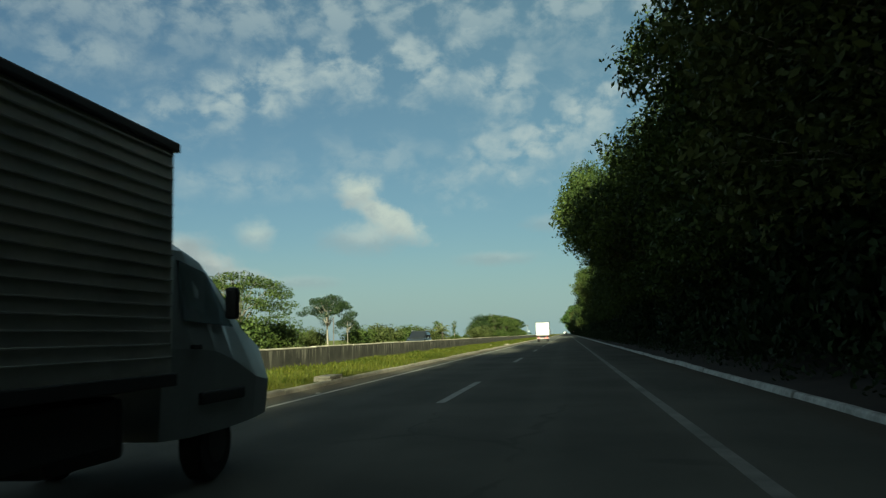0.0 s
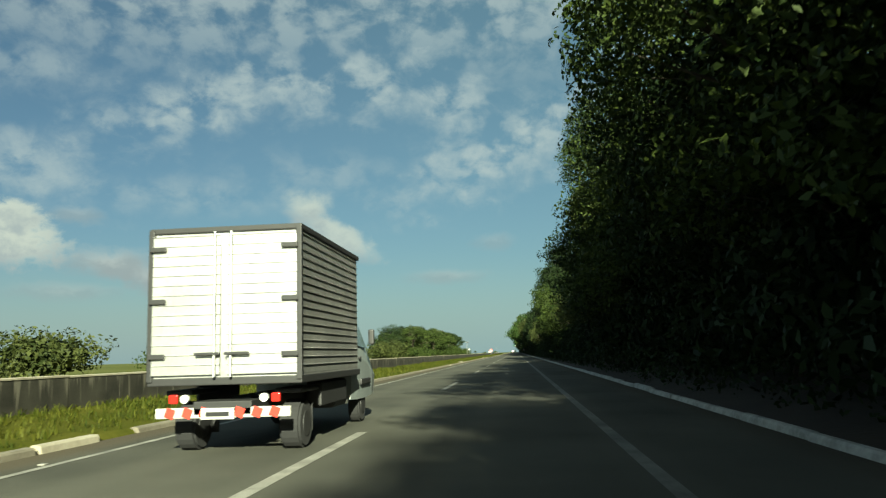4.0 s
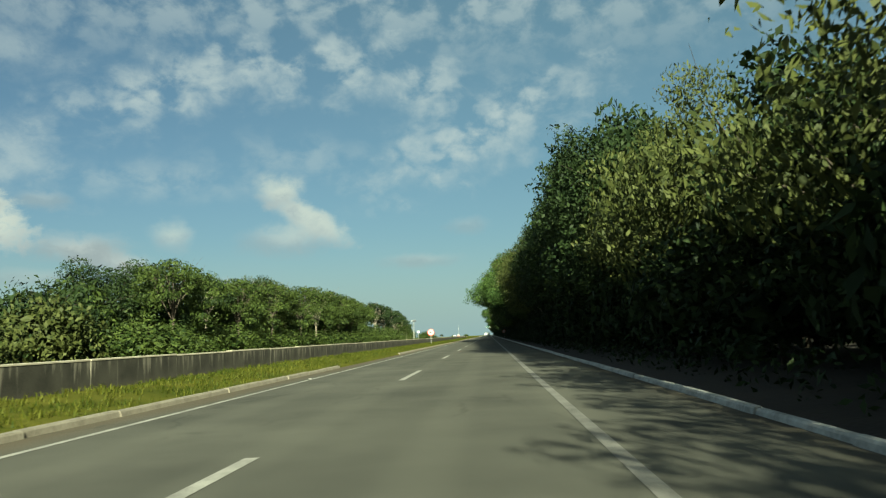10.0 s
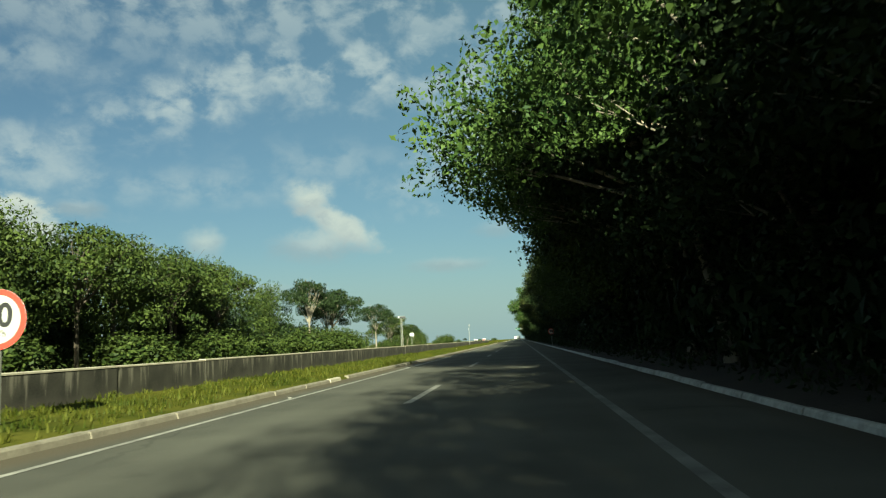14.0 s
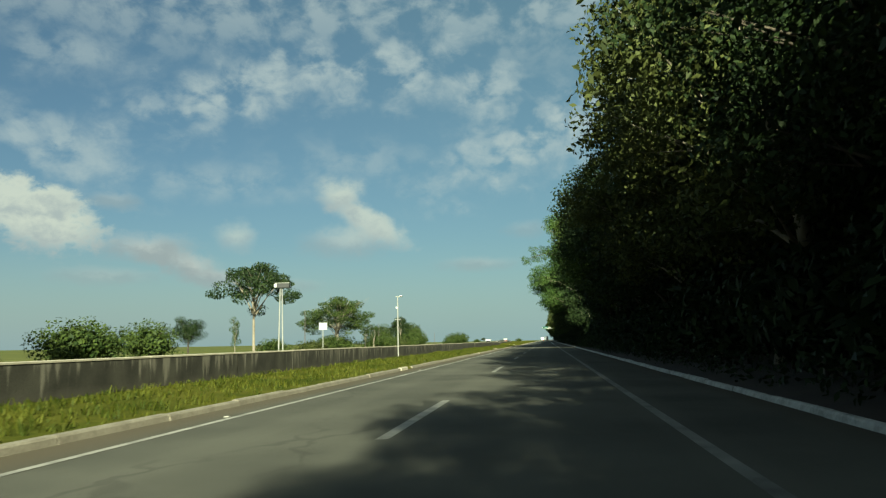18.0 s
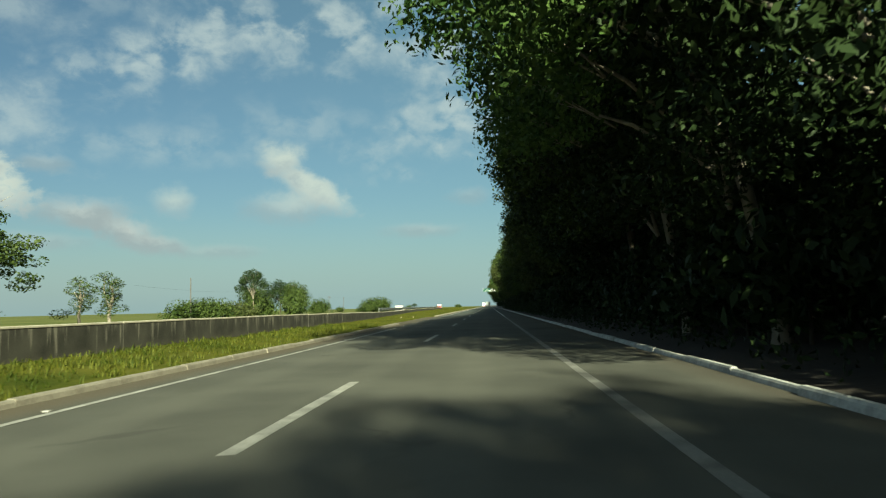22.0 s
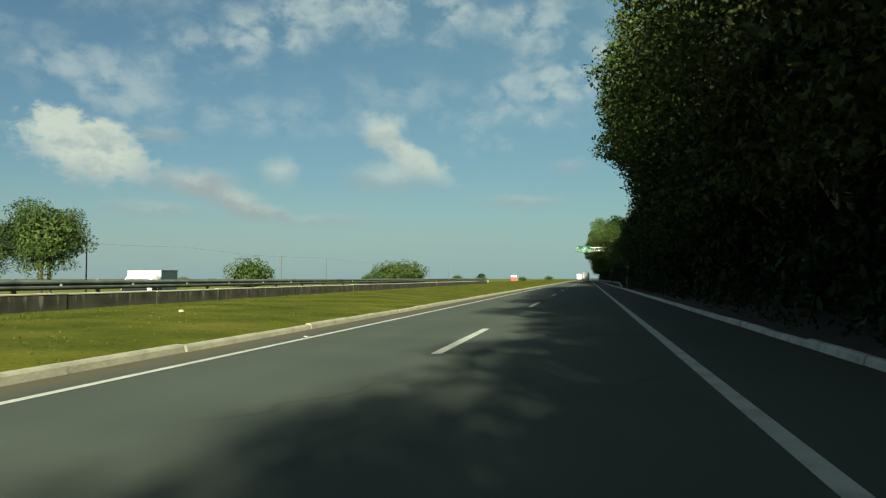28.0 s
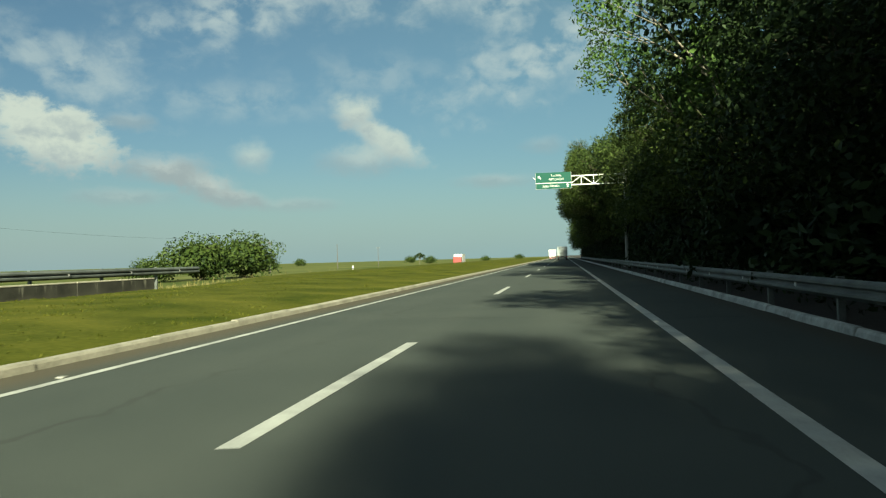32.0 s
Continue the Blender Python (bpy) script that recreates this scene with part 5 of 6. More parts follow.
link("kerb_run", far_r, kerb_right, at=Matrix.Translation((X_KERB_R, 0, 0)))["kind"] = "stuff"

# drain mouths set in the median kerb, pale concrete lids
for dy in (6.4, 65.5, 171.5, 231.0, 511.0):
    d = empty("drain_inlet", Matrix.Translation((X_KERB_L - 0.28, dy, 0.0)), "pale concrete drain inlet set into the median kerb", "drain")
    part("lid", box(0.42, 1.1, 0.07, 0, 0, 0.165, 0.015), KERB, d)
    part("side", box(0.45, 0.14, 0.20, 0, -0.46, 0.04, 0.01), KERB, d)
    part("side", box(0.45, 0.14, 0.20, 0, 0.46, 0.04, 0.01), KERB, d)
# litter and loose stones on the verge
for lx, ly in ((-5.2, 61), (-4.9, 104), (-5.8, 160), (-5.0, 305), (-5.5, 420), (-6.0, 585), (-5.2, 588), (-7.5, 672)):
    bm = bmesh.new()
    bmesh.ops.create_icosphere(bm, subdivisions=1, radius=0.075)
    for v in bm.verts:
        v.co *= random.uniform(0.7, 1.3)
        v.co.z *= 0.6
    s = part("stone", bm, CAP, None)
    s.location = (lx, ly, verge_z(lx, ly) + 0.05)
    tagged(s, "pale chipped stone lying in the median grass", "stone", "stones on the median")


# ---- signs and poles ----
def lettering(text, size, at, material, parent, name="lettering", align="CENTER"):
    cu = bpy.data.curves.new(name, "FONT")
    cu.body, cu.size, cu.align_x, cu.align_y, cu.extrude = text, size, align, "CENTER", 0.002
    cu.materials.append(material)
    ob = new(name, cu)
    ob.parent = parent
    ob.matrix_basis = Matrix.Translation(at) @ pose(0, 0, 0, 90, 0, 0)
    return ob


def disc(r, thick, y, seg=40):
    return cyl(r, r, thick, seg, Matrix.Translation((0, y, 0)) @ pose(0, 0, 0, 90, 0, 0))


def speed_sign(x, y, z, zc, lean, label, r=0.375):
    e = empty("speed_limit_sign", Matrix.Translation((x, y, z)) @ pose(0, 0, 0, 0, lean, 0), label, "sign")
    part("post", box(0.075, 0.06, zc - r + 0.15 + 0.3, 0, 0.03, (zc - r + 0.15 - 0.3) / 2, 0.006), POLE, e)
    for nm, rr, yy, mt in (("back_plate", r, 0.0, STEEL), ("red_ring", r - 0.004, -0.006, RED), ("white_face", r * 0.80, -0.012, WHITE)):
        o = part(nm, disc(rr, 0.006, yy), mt, e)
        o.location.z = zc
    lettering("80", r * 1.08, (0, -0.026, zc + r * 0.10), BLACK, e).data.offset = 0.014
    lettering("km/h", r * 0.34, (0, -0.026, zc - r * 0.48), BLACK, e)
    return e


speed_sign(-5.85, 339, 0.12, 1.62, 0.0, "white eighty speed limit disc with red rim on pale post", 0.47)
speed_sign(6.22, 424.5, 0.05, 1.72, -2.0, "shaded eighty speed limit disc on a leaning post")

mast = empty("camera_mast", Matrix.Translation((-7.10, 469, 0.15)), "slim grey steel mast with small traffic sensors", "mast")
part("pole", cyl(0.042, 0.032, 3.75, 12), POLE, mast)
part("top_bracket", box(0.42, 0.06, 0.05, 0.08, 0, 3.74, 0.01), POLE, mast)
part("sensor", box(0.16, 0.2, 0.06, 0.22, 0, 3.79, 0.02), PALE, mast)
part("sensor", box(0.12, 0.14, 0.12, -0.06, -0.05, 3.05, 0.02), STEEL, mast)
part("cross_arm", box(0.36, 0.05, 0.04, 0, -0.03, 2.35, 0.008), POLE, mast)

lampp = empty("floodlight_pole", Matrix.Translation((-23.7, 494.3, ground_z(-23.7, 494.3))), "tall pale twin-legged pole carrying a large equipment box", "pole")
for sx in (-0.14, 0.14):
    part("leg", cyl(0.07, 0.05, 7.0, 10, Matrix.Translation((sx * 1.6, 0, 0)) @ pose(0, 0, 0, 0, -math.copysign(1.1, sx), 0)), POLE, lampp)
part("equipment_box", box(1.25, 0.5, 0.42, 0.25, 0, 7.05, 0.03), DARKM, lampp)
part("box_face", box(0.30, 0.42, 0.36, -0.52, 0, 7.08, 0.03), PALE, lampp)
part("top_bar", box(1.5, 0.10, 0.06, 0.1, 0, 7.33, 0.01), POLE, lampp)

bs = empty("back_of_sign", Matrix.Translation((-23.3, 507, ground_z(-23.3, 507))), "blank pale rectangular sign for the oncoming lanes", "sign")
part("post", cyl(0.05, 0.05, 3.0, 8), POLE, bs)
part("panel", box(0.95, 0.03, 0.78, 0, 0, 3.35, 0.01), PALE, bs)


def utility_pole(x, y, h, arm, label):
    e = empty("utility_pole", Matrix.Translation((x, y, ground_z(x, y))), label, "pole", "utility poles")
    part("shaft", cyl(0.10, 0.07, h, 10), WOODPOLE, e)
    if arm:
        part("cross_arm", box(1.3, 0.09, 0.11, 0, 0, h - 0.35, 0.01), WOODPOLE, e)
        for ix in (-0.55, 0.0, 0.55):
            part("insulator", cyl(0.05, 0.035, 0.16, 8, Matrix.Translation((ix, 0, h - 0.3))), POLE, e)
    return e


for ux, uy, uh, ua in ((-38, 232, 6.2, 0), (-43.4, 562, 8.0, 0), (-45, 633, 7.4, 0), (-57.5, 736.8, 7.2, 0), (-57.9, 797, 6.9, 1), (-57, 821, 6.8, 0),
                       (-60, 905, 7.0, 1), (-62, 960, 7.0, 0), (-65, 1020, 7.2, 1), (-39, 118, 5.2, 0)):
    utility_pole(ux, uy, uh, ua, "dark utility pole with cross arm in the field" if ua else "plain dark utility pole in the field")
# sagging wires along the last poles
V, F = tubes([[((-57.6, 640 + i * 12.0, 6.1 - drop(700) * -0.3 - 0.5 * math.sin(math.pi * ((i * 12.0) % 60) / 60)), 0.012) for i in range(22)]], 4)
tagged(link("overhead_wire", mesh_of("overhead_wire", V, F, DARKM)), "thin sagging overhead wire between field poles", "wire")

for px_, py_, ph in ((-12.0, 640, 0.9), (-20.9, 832, 1.7), (-21, 690, 1.2)):
    mk = empty("marker_post", Matrix.Translation((px_, py_, max(ground_z(px_, py_), verge_z(px_, py_) if px_ > wall_x(py_) else -9))), "short white marker post beside the carriageway", "post", "marker posts")
    part("shaft", box(0.14, 0.12, ph, 0, 0, ph / 2, 0.02), WHITE, mk)
    part("band", box(0.15, 0.13, 0.09, 0, 0, ph * 0.8, 0.01), DARKM, mk)


# ---- cantilever direction sign ----
gan = empty("direction_sign", Matrix.Translation((6.9, 812, 0.1)), "green overhead direction sign on a white cantilever arm", "sign")
part("post", cyl(0.16, 0.12, 7.75, 14), POLE, gan)
part("base_plate", box(0.6, 0.6, 0.06, 0, 0, 0.03, 0.01), STEEL, gan)
for zz in (6.55, 7.25):
    part("arm_chord", box(6.7, 0.09, 0.09, -3.35, 0, zz, 0.01), WHITE, gan)
for i in range(7):
    bx = -0.5 - i * 0.95
    part("arm_upright", box(0.06, 0.06, 0.66, bx, 0, 6.9, 0.006), WHITE, gan)
    part("arm_diagonal", box(0.055, 0.05, 1.12, bx - 0.47, 0, 6.9, 0.004, None, pose(0, 0, 0, 0, 55 if i % 2 else -55, 0)), WHITE, gan)
part("panel", box(2.80, 0.05, 1.30, -5.52, -0.10, 6.92, 0.02), WHITE, gan, "white-edged sign panel")
part("upper_field", box(2.76, 0.012, 0.80, -5.52, -0.134, 7.17, 0.004), GREEN, gan)
part("lower_field", box(2.76, 0.012, 0.42, -5.52, -0.134, 6.50, 0.004), GREEN, gan)
lettering("Lucena", 0.27, (-5.30, -0.146, 7.34), WHITE, gan)
lettering("RETORNO", 0.25, (-5.30, -0.146, 7.01), WHITE, gan)
lettering("João Pessoa", 0.27, (-5.72, -0.146, 6.50), WHITE, gan)


def arrow(at, turn):
    """A flat arrow with a little thickness; the front faces the traffic."""
    pts = [(-0.045, -0.16), (0.045, -0.16), (0.045, 0.03), (0.12, 0.03), (0, 0.17), (-0.12, 0.03), (-0.045, 0.03)]
    n = len(pts)
    V = [(x, -0.008, z) for x, z in pts] + [(x, 0.0, z) for x, z in pts]
    F = [(0, 1, 2, 6), (5, 3, 4)] + [((i + 1) % n, i, n + i, n + (i + 1) % n) for i in range(n)]
    link("arrow", mesh_of("arrow", V, F, WHITE), gan, at=Matrix.Translation(at) @ pose(0, 0, 0, 0, turn, 0))


arrow((-6.62, -0.150, 7.20), -45)
arrow((-4.42, -0.146, 6.52), 0)


# ---- guard rails ----
def guard_rail(name, xf, y0, y1, zf, top, side, label, steel):
    e = empty(name, Matrix.Identity(4), label, "guard rail")
    prof = ((0, 0), (0.03, 0.03), (0.075, 0.06), (0.075, 0.10), (0.02, 0.14), (0.02, 0.17), (0.075, 0.21), (0.075, 0.25), (0.03, 0.28), (0, 0.31))
    y = y0
    L = 4.0
    while y < y1:
        V, F = [], []
        for yy in (y, y + L + 0.06):
            for px, pz in prof:
                V.append((xf(yy) + side * px, yy, zf(yy) + top(yy) - 0.31 + pz))
        n = len(prof)
        F = [(i, i + 1, n + i + 1, n + i) for i in range(n - 1)]
        ob = link("beam", mesh_of("beam", V, F, steel), e)
        so = ob.modifiers.new("thick", "SOLIDIFY")
        so.thickness = 0.006
        if top(y + 0.3) > 0.4:
            h = top(y) + 0.04
            part("post", box(0.11, 0.09, h + 0.25, xf(y) - side * 0.06, y + 0.2, zf(y) + h / 2 - 0.13, 0.008), steel, e)
            part("reflector", box(0.012, 0.09, 0.07, xf(y) + side * 0.085, y + 2.0, zf(y) + top(y) - 0.155, 0.002), WHITE, e)
        y += L
    return e


guard_rail("guard_rail", lambda y: 6.15, 744, 944, lambda y: 0.03, lambda y: 0.18 + 0.42 * smooth01((y - 744) / 12), -1,
           "galvanised steel guard rail on posts behind the white kerb", RAIL)
guard_rail("guard_rail", lambda y: wall_x(y) - 1.0, 598, 786, lambda y: drop(y), lambda y: 1.05 - drop(y), 1,
           "dull steel guard rail beyond the median wall", RAIL)

# ---- vehicles ----
def wheel(parent, x, y, r, w, name="wheel"):
    m = Matrix.Translation((x, y, r)) @ pose(0, 0, 0, 0, 90, 0) @ Matrix.Translation((0, 0, -w / 2))
    bm = cyl(r, r, w, 24)
    bmesh.ops.bevel(bm, geom=[e for e in bm.edges if len(e.link_faces) == 2 and e.calc_face_angle(0) > 1.0], offset=0.03, segments=2, affect="EDGES")
    bmesh.ops.transform(bm, matrix=m, verts=bm.verts)
    t = part("wheel", bm, RUBBER, parent, smooth=False)
    part("rim", cyl(r * 0.58, r * 0.52, w + 0.02, 18, Matrix.Translation((x, y, r)) @ pose(0, 0, 0, 0, 90, 0) @ Matrix.Translation((0, 0, -w / 2 - 0.01))), DARKM, t)


def loft(sections, material, name, parent, label=""):
    """A closed body through cross-sections: each (y, half width bottom, half width top, z bottom, z top)."""
    V, F = [], []
    for y, wb, wt, zb, zt in sections:
        zm = zb + (zt - zb) * 0.45
        V += [(-wb * 0.96, y, zb), (-wb, y, zm), (-wt, y, zt - 0.06), (-wt + 0.08, y, zt), (wt - 0.08, y, zt), (wt, y, zt - 0.06), (wb, y, zm), (wb * 0.96, y, zb)]
    n = 8
    for i in range(len(sections) - 1):
        for k in range(n):
            a, b = i * n + k, i * n + (k + 1) % n
            F.append((a, b, b + n, a + n))
    F.append(tuple(range(n - 1, -1, -1)))
    F.append(tuple(range((len(sections) - 1) * n, len(sections) * n)))
    me = mesh_of(name, V, F, material)
    bm = bmesh.new()
    bm.from_mesh(me)
    bmesh.ops.recalc_face_normals(bm, faces=bm.faces)
    bm.to_mesh(me)
    bm.free()
    return link(name, me, parent, label)


def ribbed(w, h, ribs, depth, axis):
    """A sheet with horizontal pressed ribs: 'x' sheets face along x, 'y' sheets face along -y."""
    V, F = [], []
    zs = []
    for i in range(ribs):
        z = h * i / ribs
        s = h / ribs
        zs += [(z, 0.0), (z + s * 0.88, 0.0), (z + s * 0.93, depth), (z + s * 0.965, depth)]
    zs.append((h, 0.0))
    for z, d in zs:
        for u in (0, w):
            V.append((d, u, z) if axis == "x" else (u, -d, z))
    for i in range(len(zs) - 1):
        F.append((2 * i, 2 * i + 1, 2 * i + 3, 2 * i + 2))
    return V, F


def box_truck(x, y, label, W=1.86, LB=3.3, z0=0.86, z1=2.68):
    """A light box truck that heads along +y; y is the rear of its box."""
    e = empty("box_truck", Matrix.Translation((x, y, 0)), label, "truck")
    H = z1 - z0
    body = part("cargo_box", box(W - 0.04, LB - 0.04, H, 0, LB / 2, (z0 + z1) / 2, 0.015), ALU, e, "ribbed aluminium cargo box")
    for s in (-1, 1):
        V, F = ribbed(LB - 0.1, H - 0.14, 17, 0.016, "x")
        me = mesh_of("side_sheet", V, F, ALU)
        o = link("side_sheet", me, body, at=Matrix.Translation((s * (W / 2 - 0.018), 0.05, z0 + 0.07)) @ Matrix.Diagonal((s, 1, 1, 1)))
    part("top_rail", box(W + 0.03, LB + 0.02, 0.07, 0, LB / 2, z1 - 0.01, 0.015), DARKM, body)
    part("bottom_rail", box(W + 0.02, LB + 0.02, 0.09, 0, LB / 2, z0, 0.012), DARKM, body)
    for s in (-1, 1):
        part("corner_post", box(0.07, 0.06, H, s * (W / 2 - 0.02), 0.0, (z0 + z1) / 2, 0.01), DARKM, body)
        door = empty("rear_door", Matrix.Translation((s * W / 4, -0.03, 0)), "", "")
        door.parent = e
        for k in ("label", "category"):
            if k in door:
                del door[k]
        V, F = ribbed(W / 2 - 0.09, H - 0.16, 14, 0.016, "y")
        V = [(vx - (W / 2 - 0.09) / 2, vy, vz) for vx, vy, vz in V]
        link("door_sheet", mesh_of("door_sheet", V, F, ALU), door, at=Matrix.Translation((0, 0, z0 + 0.08)))
        part("lock_rod", cyl(0.016, 0.016, H - 0.1, 8, Matrix.Translation((-s * (W / 4 - 0.10), -0.045, z0 + 0.05))), STEEL, door)
        part("lock_handle", box(0.30, 0.03, 0.035, -s * (W / 4 - 0.18), -0.06, z0 + 0.32, 0.008), DARKM, door)
        for hz in (0.30, 0.95, 1.58):
            part("hinge", box(0.20, 0.03, 0.06, s * (W / 4 - 0.12), -0.035, z0 + hz, 0.01), DARKM, door)
        part("tail_light", box(0.11, 0.05, 0.11, s * 0.62, 0.02, 0.66, 0.02), REDLENS, e)
        part("reverse_light", cyl(0.05, 0.05, 0.05, 14, Matrix.Translation((s * 0.48, 0.045, 0.66)) @ pose(0, 0, 0, 90, 0, 0)), CLEARLENS, e)
        part("mud_flap", box(0.34, 0.02, 0.36, s * 0.62, 1.0, 0.36, 0.005), RUBBER, e)
        part("bonnet_mirror", box(0.10, 0.10, 0.26, s * 0.98, LB + 0.80, 1.42, 0.03), DARKM, e)
        wheel(e, s * 0.66, 0.70, 0.30, 0.26)
        wheel(e, s * 0.68, LB + 0.95, 0.30, 0.19)
    # added dark parts that stand in for the black shade under the body
    for s in (-1, 1):
        part("shade_panel", box(0.05, 1.5, 0.30, s * (W / 2 - 0.10), 1.95, 0.62, 0.02), DARKM, e)
        part("shade_ledge", box(0.34, 0.80, 0.06, s * 0.68, 0.70, 0.72, 0.02), DARKM, e)
    part("shade_box", box(0.42, 0.8, 0.40, 0.60, 2.5, 0.58, 0.06), DARKM, e)
    part("chassis", box(0.7, LB + 1.3, 0.16, 0, LB / 2 + 0.6, 0.55, 0.01), DARKM, e)
    part("underrun_bar", box(1.62, 0.06, 0.12, 0, -0.02, 0.50, 0.012), WHITE, e)
    for i in range(-3, 4):
        if i:
            part("stripe", box(0.11, 0.012, 0.115, i * 0.21, -0.056, 0.50, 0.002, None, pose(0, 0, 0, 0, 20, 0)), RED, e)
    pl = part("number_plate", box(0.40, 0.012, 0.13, -0.05, -0.062, 0.49, 0.004), WHITE, e)
    part("plate_bar", box(0.28, 0.006, 0.05, -0.05, -0.072, 0.485, 0.001), BLACK, pl)
    cab = loft([(LB + 0.06, 0.80, 0.74, 0.42, 1.86), (LB + 0.45, 0.83, 0.72, 0.40, 1.88), (LB + 0.80, 0.84, 0.69, 0.40, 1.82), (LB + 1.12, 0.84, 0.67, 0.40, 1.66), (LB + 1.60, 0.84, 0.72, 0.42, 1.26), (LB + 1.98, 0.80, 0.70, 0.44, 1.12)], CABW, "cab", e, "pale cab with rounded front")
    for s in (-1, 1):
        me = mesh_of("side_window", [(s * 0.825, LB + 0.30, 1.28), (s * 0.825, LB + 1.14, 1.24), (s * 0.715, LB + 0.86, 1.68), (s * 0.75, LB + 0.34, 1.74)], [(0, 1, 2, 3)], GLASS)
        o = link("side_window", me, cab)
        so = o.modifiers.new("thick", "SOLIDIFY")
        so.thickness = 0.012
        part("door_handle", box(0.03, 0.14, 0.035, s * 0.845, LB + 0.46, 1.08, 0.008), DARKM, cab)
        part("wheel_arch", box(0.05, 0.78, 0.10, s * 0.83, LB + 0.95, 0.68, 0.02), DARKM, cab)
    me = mesh_of("windscreen", [(-0.62, LB + 1.15, 1.66), (0.62, LB + 1.15, 1.66), (0.68, LB + 1.52, 1.34), (-0.68, LB + 1.52, 1.34)], [(0, 1, 2, 3)], GLASS)
    link("windscreen", me, cab).modifiers.new("thick", "SOLIDIFY").thickness = 0.012
    return e


box_truck(-1.50, -10.95, "light box truck with ribbed aluminium box and pale cab", z1=2.52)
box_truck(-1.15, 93.2, "light box truck with bright ribbed rear doors")
box_truck(-0.9, 948, "distant white box truck far down the road")


def lorry(x, y, label, w, h, length, body_mat, cab_mat, turn=0.0):
    e = empty("lorry", Matrix.Translation((x, y, ground_z(x, y) + 0.1 if x < -8 else 0.0)) @ pose(0, 0, 0, 0, 0, turn), label, "lorry")
    part("cargo_body", box(w, length, h - 1.0, 0, length / 2, 1.0 + (h - 1.0) / 2, 0.05), body_mat, e)
    part("cab", box(w * 0.96, 1.9, h - 1.3, 0, length + 1.1, 0.6 + (h - 1.3) / 2, 0.15), cab_mat, e)
    part("chassis", box(0.9, length + 1.6, 0.25, 0, length / 2 + 0.6, 0.85, 0.02), DARKM, e)
    part("rear_bumper", box(w * 0.9, 0.08, 0.16, 0, 0, 0.6, 0.02), DARKM, e)
    for s in (-1, 1):
        for yy in (1.0, 2.2, length + 1.2):
            wheel(e, s * (w / 2 - 0.2), yy, 0.48, 0.3)
        part("tail_light", box(0.2, 0.05, 0.12, s * (w / 2 - 0.25), -0.03, 0.85, 0.02), REDLENS, e)
    return e


lorry(1.7, 925, "grey covered lorry far down the road", 2.3, 3.1, 7.0, GREYT, CABW)
lorry(-27.0, 965, "red and white lorry far off on the other carriageway", 2.4, 3.2, 6.0, WHITE, REDC, 180)


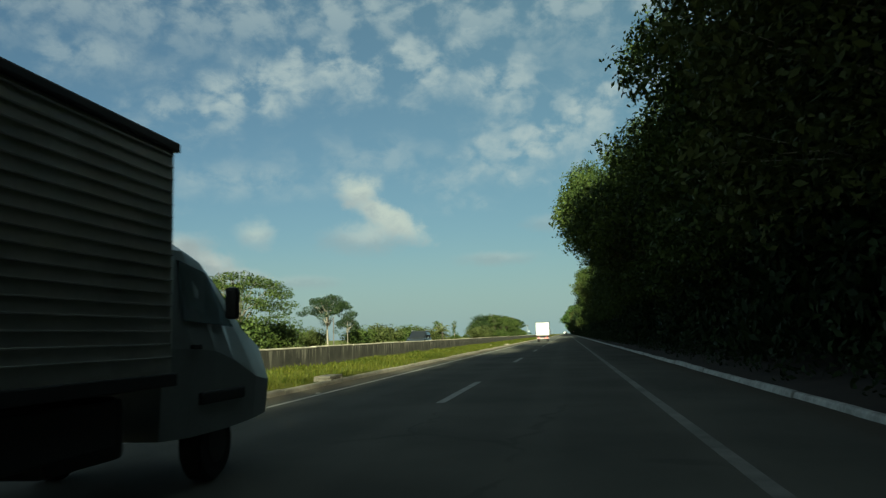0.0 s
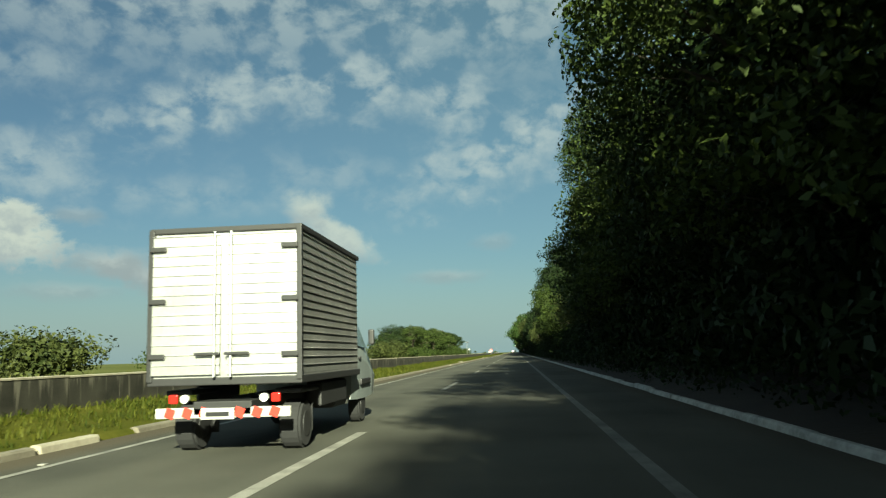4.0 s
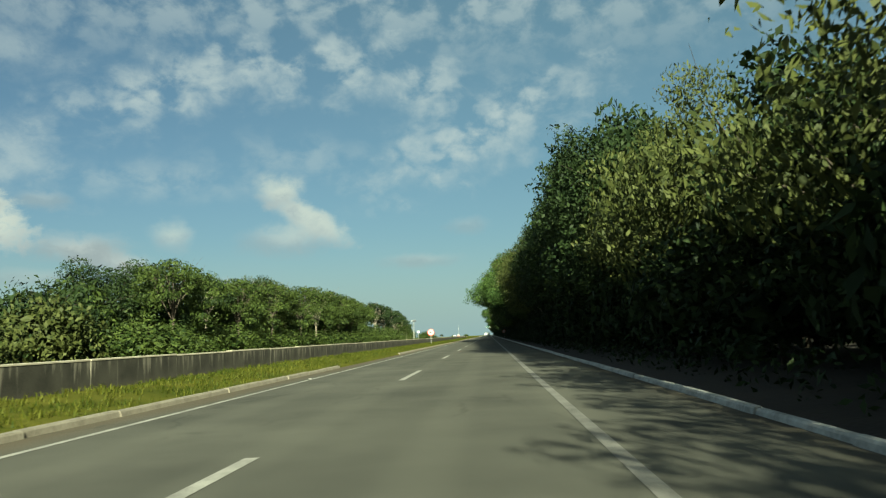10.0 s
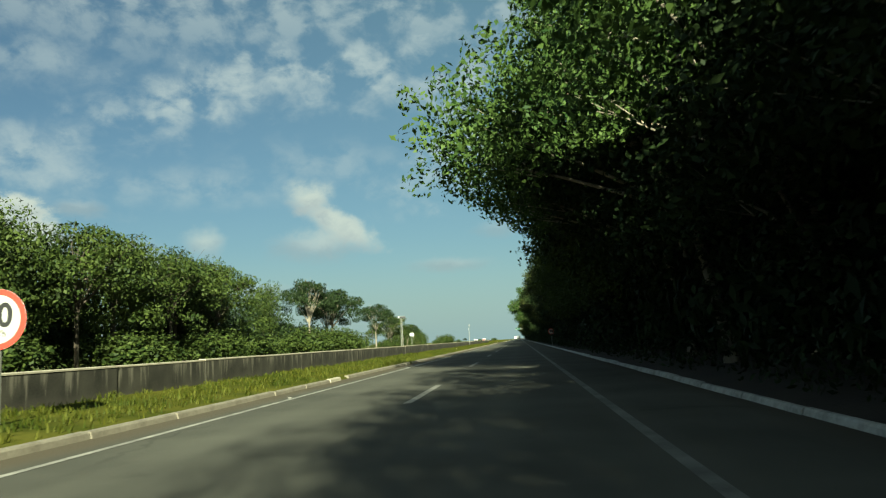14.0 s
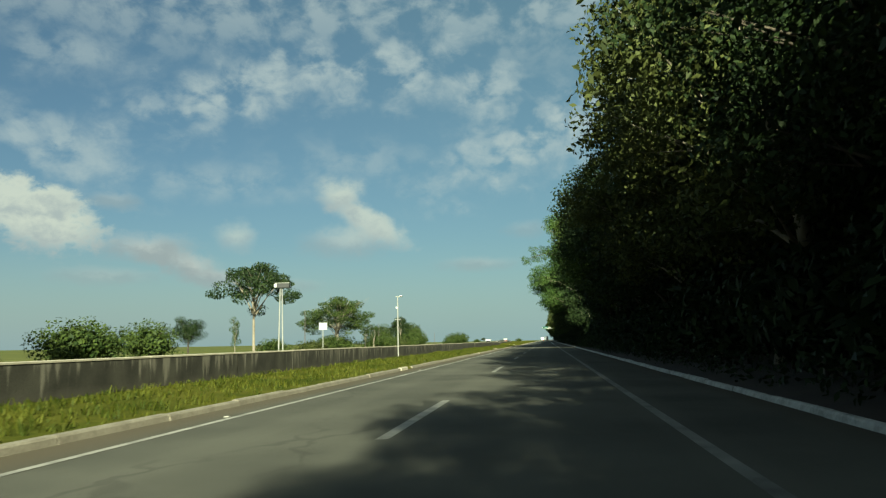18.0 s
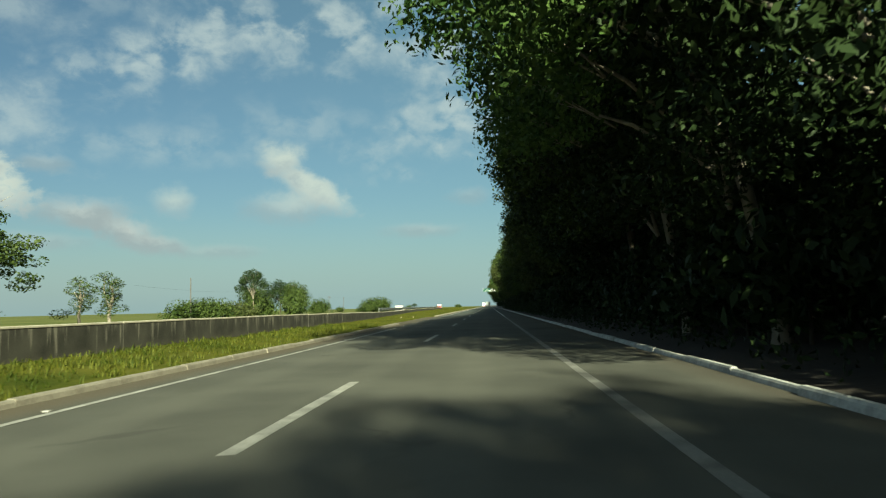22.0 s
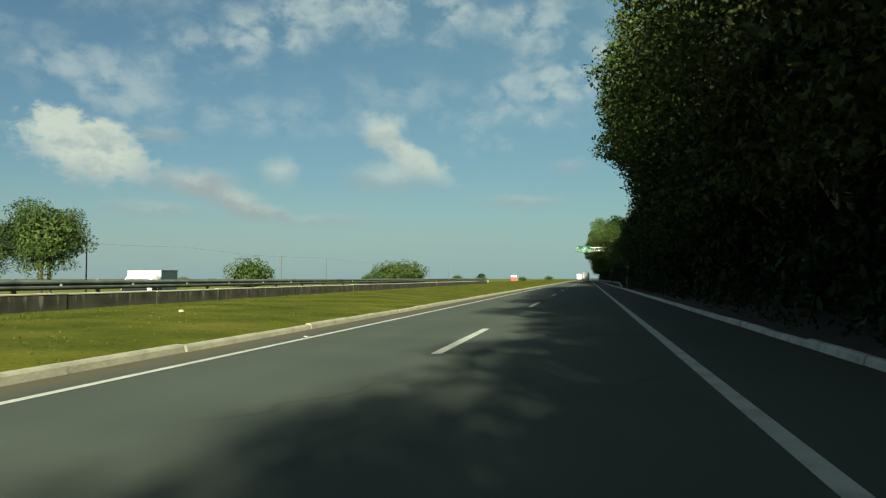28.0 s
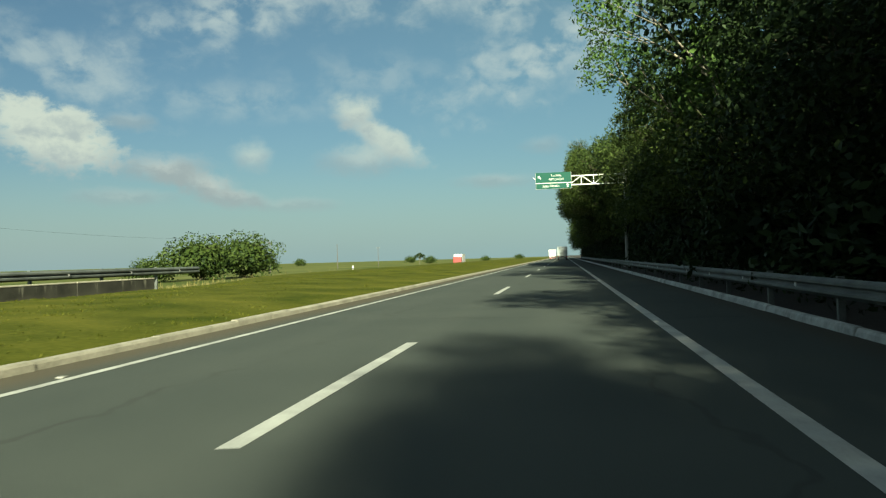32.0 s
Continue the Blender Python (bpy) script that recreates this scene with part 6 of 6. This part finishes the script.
def car(x, y, z, turn, paint, label, name="car", van=False, cargo=None):
    e = empty(name, Matrix.Translation((x, y, z)) @ pose(0, 0, 0, 0, 0, turn), label, "van" if van else "car")
    if van:
        sec = [(0, 0.86, 0.80, 0.40, 2.15), (0.1, 0.92, 0.84, 0.30, 2.22), (3.1, 0.92, 0.84, 0.30, 2.22), (3.7, 0.92, 0.76, 0.30, 2.05), (4.5, 0.90, 0.78, 0.30, 1.22), (5.1, 0.86, 0.76, 0.35, 0.98)]
        loft(sec, paint, "body", e)
        for s in (-1, 1):
            me = mesh_of("side_window", [(s * 0.905, 3.2, 1.30), (s * 0.905, 4.1, 1.26), (s * 0.80, 3.75, 1.85), (s * 0.855, 3.2, 1.92)], [(0, 1, 2, 3)], DARKGLASS)
            link("side_window", me, e).modifiers.new("thick", "SOLIDIFY").thickness = 0.012
            part("headlight", box(0.26, 0.12, 0.16, s * 0.68, 5.02, 0.85, 0.03), CLEARLENS, e)
            for yy in (0.95, 4.1):
                wheel(e, s * 0.80, yy, 0.33, 0.2)
        part("cargo_box", box(1.90, 2.75, 1.72, 0, 1.36, 1.50, 0.03), cargo, e, "dark sided cargo box")
        part("box_roof", box(1.92, 2.80, 0.08, 0, 1.36, 2.38, 0.02), cargo, e)
        part("box_front", box(1.90, 0.06, 0.30, 0, 2.77, 2.24, 0.02), paint, e)
        me = mesh_of("windscreen", [(-0.66, 3.80, 1.97), (0.66, 3.80, 1.97), (0.72, 4.44, 1.33), (-0.72, 4.44, 1.33)], [(0, 3, 2, 1)], DARKGLASS)
        link("windscreen", me, e).modifiers.new("thick", "SOLIDIFY").thickness = 0.02
        part("grille", box(1.0, 0.05, 0.16, 0, 5.11, 0.72, 0.02), DARKM, e)
        part("bumper", box(1.7, 0.16, 0.24, 0, 5.08, 0.45, 0.05), DARKM, e)
    else:
        sec = [(0, 0.80, 0.74, 0.42, 1.0), (0.12, 0.90, 0.80, 0.32, 1.06), (3.0, 0.92, 0.82, 0.28, 1.06), (4.2, 0.90, 0.78, 0.30, 0.94), (4.55, 0.82, 0.70, 0.38, 0.78)]
        loft(sec, paint, "body", e)
        loft([(0.10, 0.76, 0.70, 1.02, 1.40), (0.5, 0.80, 0.68, 1.02, 1.66), (2.2, 0.80, 0.68, 1.02, 1.68), (3.1, 0.80, 0.66, 1.02, 1.12)], DARKGLASS, "cabin_glass", e)
        loft([(0.36, 0.72, 0.70, 1.62, 1.70), (2.2, 0.72, 0.70, 1.64, 1.72)], paint, "roof", e)
        for s in (-1, 1):
            part("roof_rail", box(0.04, 1.7, 0.04, s * 0.66, 1.3, 1.74, 0.01), STEEL, e)
            part("headlight", box(0.30, 0.12, 0.14, s * 0.62, 4.46, 0.72, 0.03), CLEARLENS, e)
            part("mirror", box(0.16, 0.10, 0.12, s * 0.96, 2.75, 1.08, 0.03), paint, e)
            for yy in (0.85, 3.65):
                wheel(e, s * 0.80, yy, 0.34, 0.22)
    return e


car(-11.4, 58.6, 0.0, 180, SUVC, "dark estate car behind the median wall", "estate_car")
vn = car(-18.4, 689.0, drop(687) + 0.05, 180, WHITE, "white delivery van with dark cargo side beyond the wall", "delivery_van", True, TEAL)
vn.scale = (0.92, 0.52, 1.0)
